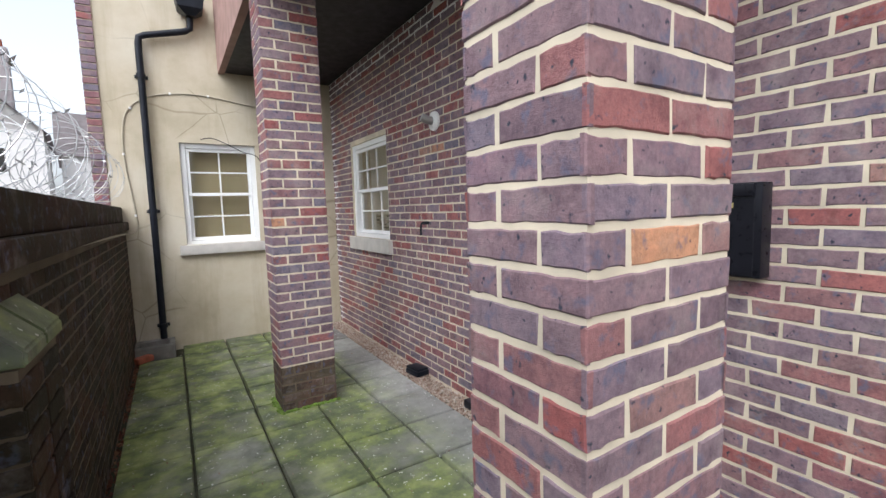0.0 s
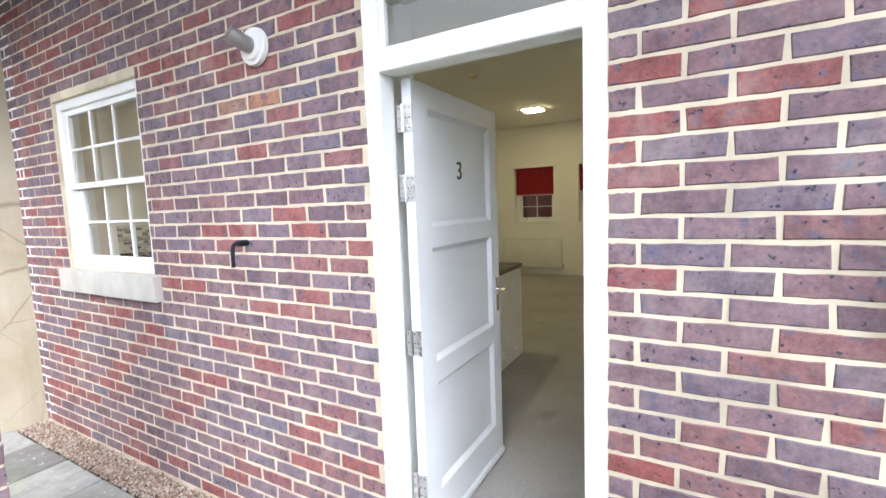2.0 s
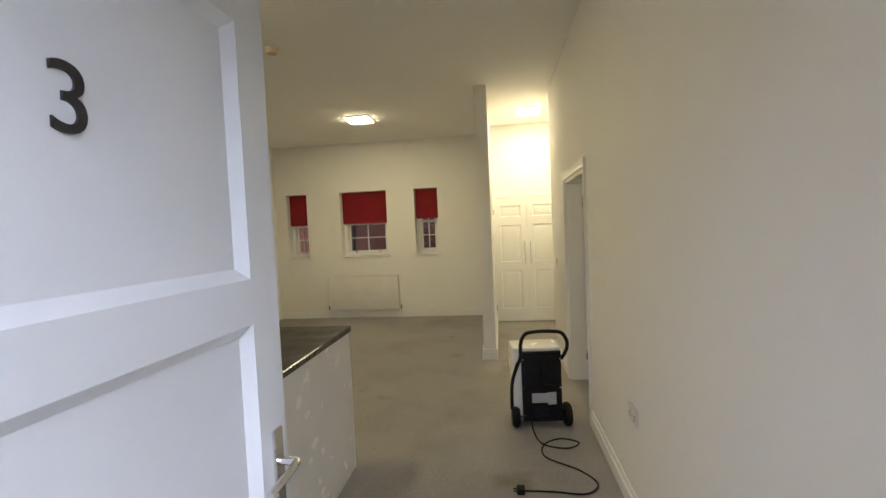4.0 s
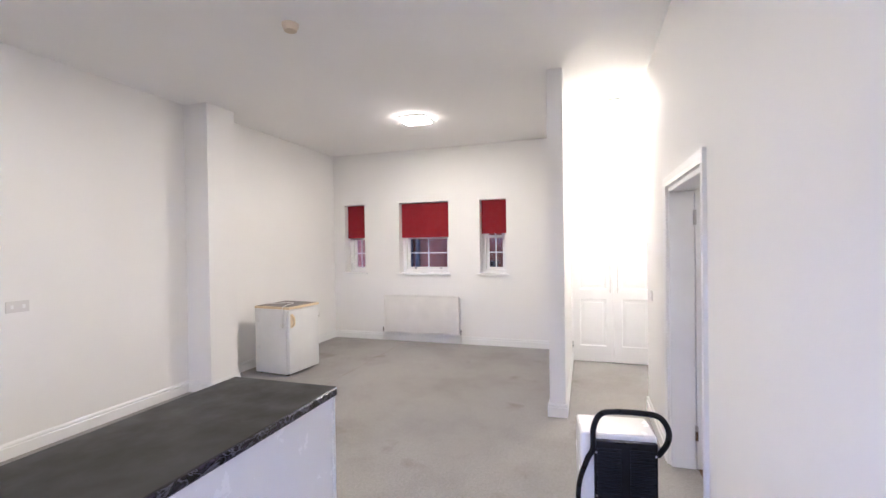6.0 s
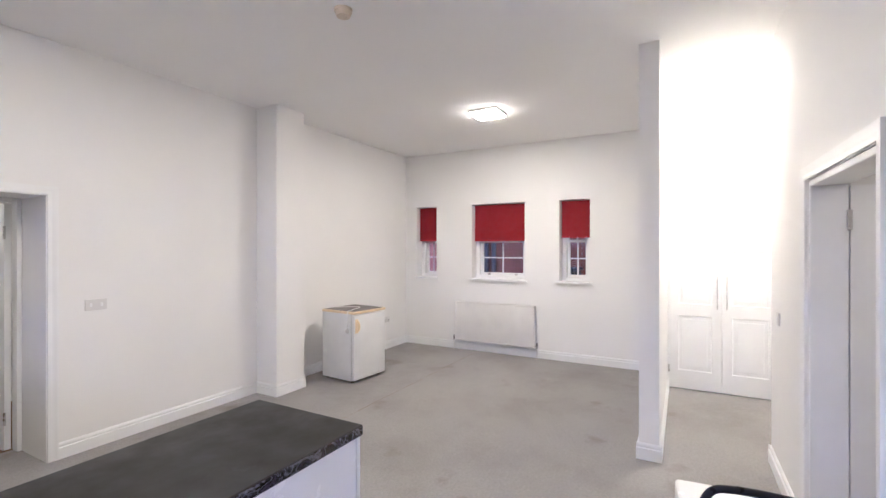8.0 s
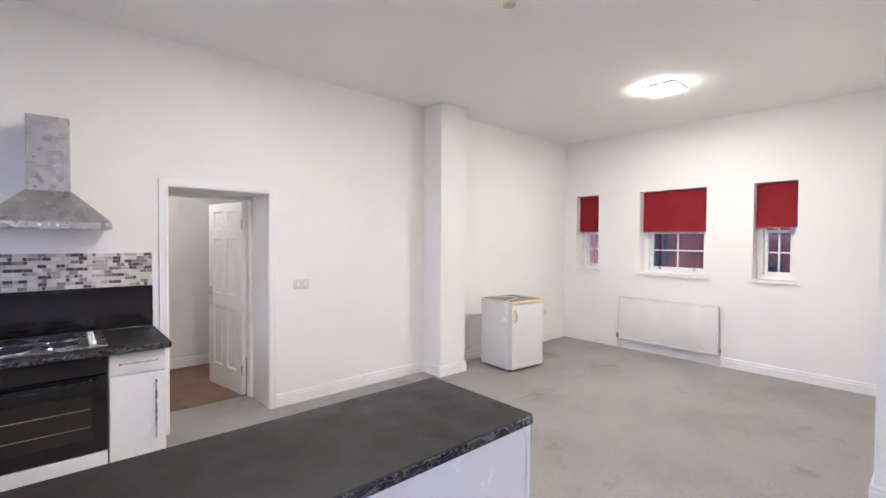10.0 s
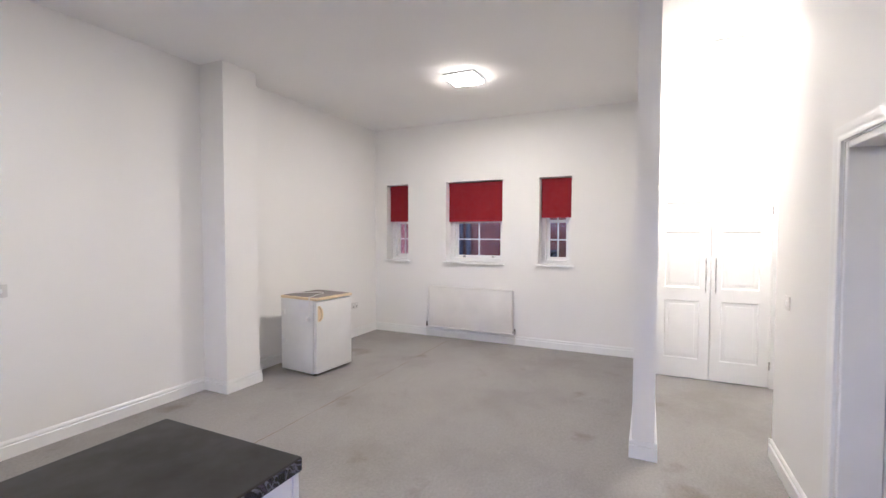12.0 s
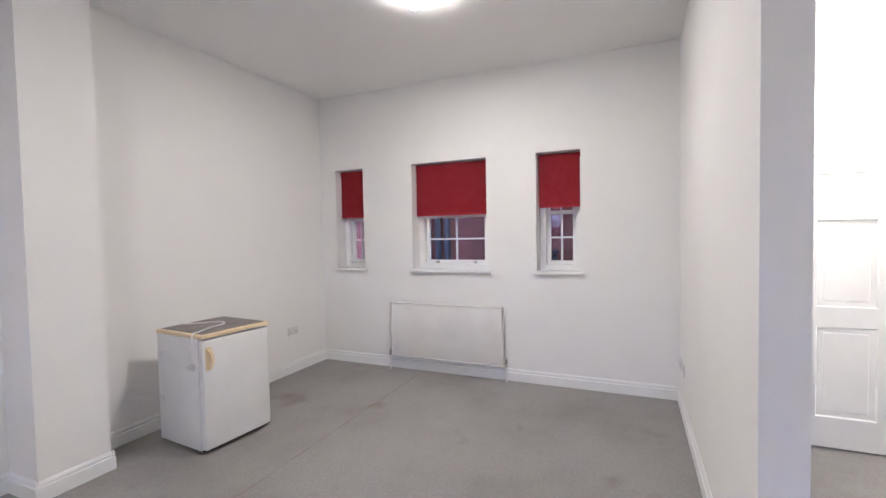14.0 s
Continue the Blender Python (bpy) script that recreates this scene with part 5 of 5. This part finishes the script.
def lay(courses, put, parent, near, piece, rest, depth=0.012):
    """Bricks as (u, z, length); put maps a brick to its place; those for which near(u, z) holds become pieces, the others one joined mesh."""
    r = random.Random(11)
    vs, fs, count = [], [], 0
    for u, z, length in courses:
        k = r.randrange(4)
        length = max(0.03, round(length / 0.005) * 0.005)
        v, f = brick_mesh(length, piece, k, depth)
        m = put(u, z) @ pose(0, r.uniform(-0.0015, 0.0015), r.uniform(-0.001, 0.001))
        if near(u, z) and count < 300:
            key = (length, piece, k, depth)
            if key not in MESHES:
                me = bpy.data.meshes.new("brick")
                me.from_pydata(v, [], f)
                me.materials.append(M[piece])
                MESHES[key] = me
            ob = new("brick", MESHES[key])
            ob.parent, ob.matrix_basis = parent, m
            count += 1
        else:
            i = len(vs)
            vs += [m @ Vector(p) for p in v]
            fs += [tuple(i + q for q in face) for face in f]
    if vs:
        me = bpy.data.meshes.new("brickwork")
        me.from_pydata(vs, [], fs)
        me.materials.append(M[rest])
        ob = new("brickwork", me)
        ob.parent = parent
        tagged(ob, kind="stuff")


def stretcher(u0, u1, z0, z1, holes, first=0.0):
    out, row = [], 0
    z = z0
    while z + BH < z1 + 0.02:
        spans = [(u0, u1)]
        for h in holes:
            if h[2] < z + BH - 0.012 and h[3] > z + 0.012:
                spans = [s for a, b in spans for s in ((a, min(b, h[0])), (max(a, h[1]), b)) if s[1] - s[0] > 0.02]
        step = 0.225
        for a, b in spans:
            u = u0 + first - step + (0.5 * step if row % 2 else 0)
            while u < b:
                s, e = max(u, a), min(u + BW, b)
                if e - s > 0.03:
                    out.append((s, z, e - s))
                u += step
        z += BH + JOINT
        row += 1
    return out


front = bpy.data.objects["wall_front"]
# x along -y on the front wall, so the bricks face -x
put = lambda u, z: Matrix.Translation((FX + 0.0155, u, z)) @ Matrix(((0, -1, 0, 0), (1, 0, 0, 0), (0, 0, 1, 0), (0, 0, 0, 1)))
lay(stretcher(-2.9, 6.95, G, 3.25, [(DOOR[0] - 0.004, DOOR[1] + 0.004, DOOR[2], DOOR[3]), (FRONT_WINDOW[0] - 0.004, FRONT_WINDOW[1] + 0.004, 0.99, FRONT_WINDOW[3])], 0.118),
    put, front, lambda u, z: 1.75 < u < 2.6 and z < 2.35 or 3.5 < u < 4.05 and 0.2 < z < 1.9, "brick_piece", "brick_rest", 0.012)


def bmesh_moss():
    """Small clumps round the foot of the far pillar."""
    bm, r = bmesh.new(), random.Random(21)
    for _ in range(170):
        u = r.uniform(-0.02, 0.46)
        c = (1.16 + u, 4.322 - abs(r.gauss(0, 0.012)), G + 0.004) if r.random() < 0.55 else (1.152 - abs(r.gauss(0, 0.014)), 4.33 + 0.7 * u, G + 0.004)
        s = r.uniform(0.006, 0.018)
        bmesh.ops.create_icosphere(bm, subdivisions=1, radius=s, matrix=Matrix.Translation(c) @ Matrix.Diagonal((1, 1, r.uniform(0.4, 1.1), 1)))
    return bm


def pillar(x0, y0, label, damp=0):
    """0.44 m wide by 0.328 m deep, bonded round the corners."""
    sx, sy = 0.44, 0.328
    p = thing("brick_pillar", (x0, y0, G), label, "pillar", "brick pillars")
    part("core", B(0.0035, sx - 0.0035, 0.0035, sy - 0.0035, -0.05, 3.36), "mortar", p)
    if damp:
        part("damp_joints", B(0.0025, sx - 0.0025, 0.0025, sy - 0.0025, 0.0, damp), "old_mortar", p, "dark mossy joints at the foot")
    spots = ((0, 0, 0, sx), (sx, 0, 90, sy), (sx, sy, 180, sx), (0, sy, 270, sy))
    for face, (cx, cy, turn, length) in enumerate(spots):
        rows, z, row = [], 0.0, 0
        while z < 3.3:
            if face % 2 == 0:
                rows += [(0.0, z, 0.2135), (0.2265, z, 0.2135)] if row % 2 else [(0.0, z, 0.102), (0.1145, z, BW), (0.338, z, 0.102)]
            elif (row % 2) == (face == 3):
                rows += [(0.0, z, 0.102), (0.1145, z, 0.2135)]
            else:
                rows += [(0.0, z, 0.2135), (0.226, z, 0.102)]
            z += BH + JOINT
            row += 1
        m = Matrix.Translation((cx, cy, 0)) @ pose(0, 0, 0, 0, 0, turn) @ Matrix(((1, 0, 0, 0), (0, -1, 0, 0.012), (0, 0, 1, 0), (0, 0, 0, 1)))
        for low in (True, False):
            lay([q for q in rows if (q[1] < damp) == low], lambda u, z: m @ Matrix.Translation((u, 0, z)), p, lambda u, z: True, "brick_damp" if low else "brick_piece", "brick_rest", 0.012)
    return p


pillar(1.045, 1.195, "square pillar of purple and red bricks with cream joints")
pillar(1.16, 4.33, "square pillar of purple and red bricks, mossy at its foot", 0.36)
solid("moss_tuft", bmesh_moss(), "moss", "bright green moss at the foot of the pillar", "moss", kind="stuff")

# old garden wall
gw = thing("wall_garden", (0, 0, 0), "dark mossy old brick garden wall with a stepped coping", "wall", kind="structure")
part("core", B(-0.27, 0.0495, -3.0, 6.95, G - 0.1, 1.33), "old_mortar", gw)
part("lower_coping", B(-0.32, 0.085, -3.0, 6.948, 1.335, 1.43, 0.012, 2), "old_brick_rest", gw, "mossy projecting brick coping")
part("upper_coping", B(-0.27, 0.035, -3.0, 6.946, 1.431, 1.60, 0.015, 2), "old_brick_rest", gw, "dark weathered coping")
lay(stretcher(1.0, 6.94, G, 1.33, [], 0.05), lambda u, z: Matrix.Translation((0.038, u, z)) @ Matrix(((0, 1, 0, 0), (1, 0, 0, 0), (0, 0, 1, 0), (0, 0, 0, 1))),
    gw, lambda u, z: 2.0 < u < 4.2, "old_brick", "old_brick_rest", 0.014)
bt = thing("buttress", (0.05, 2.47, G), "mossy stepped brick buttress against the old wall", "buttress")
part("core", B(0.0, 0.084, -0.215, 0.215, -0.05, 1.22), "old_mortar", bt)
lay([(a, z * 0.075, 0.2) for z in range(16) for a in (-0.21, 0.005)], lambda u, z: Matrix.Translation((0.078, u, z)) @ Matrix(((0, 1, 0, 0), (1, 0, 0, 0), (0, 0, 1, 0), (0, 0, 0, 1))), bt, lambda u, z: True, "old_brick", "old_brick_rest", 0.014)
lay([(0.004, z * 0.075, 0.085) for z in range(16)], lambda u, z: Matrix.Translation((u, -0.208, z)) @ Matrix(((1, 0, 0, 0), (0, -1, 0, 0), (0, 0, 1, 0), (0, 0, 0, 1))), bt, lambda u, z: True, "old_brick", "old_brick_rest", 0.014)
for a in (-0.22, 0.003):
    c = bmesh.new()
    vs = [c.verts.new((x, y, z)) for y in (a, a + 0.215) for x, z in ((0.0, 1.225), (0.0, 1.375), (0.105, 1.27), (0.105, 1.225))]
    for q in ((0, 1, 2, 3), (7, 6, 5, 4), (1, 5, 6, 2), (2, 6, 7, 3), (0, 4, 5, 1), (3, 7, 4, 0)):
        c.faces.new([vs[k] for k in q])
    bmesh.ops.bevel(c, geom=c.edges[:], offset=0.008, segments=2, affect="EDGES")
    part("cap_brick", c, "paving_stone", bt, "mossy sloping cap brick")

# brick corner of the rendered building
qn = thing("brick_corner", (-0.20, 6.93, G), "dark brick corner edge beside the rendered wall", "wall", kind="structure")
part("core", B(0.0, 0.139, 0.012, 0.3, 0.0, 6.3), "mortar", qn)
lay([(0.0 if r % 2 else 0.0, r * 0.075, 0.135) for r in range(80)], lambda u, z: Matrix.Translation((u, 0.014, z)) @ Matrix(((1, 0, 0, 0), (0, -1, 0, 0), (0, 0, 1, 0), (0, 0, 0, 1))), qn, lambda u, z: True, "brick_piece", "brick_rest", 0.014)
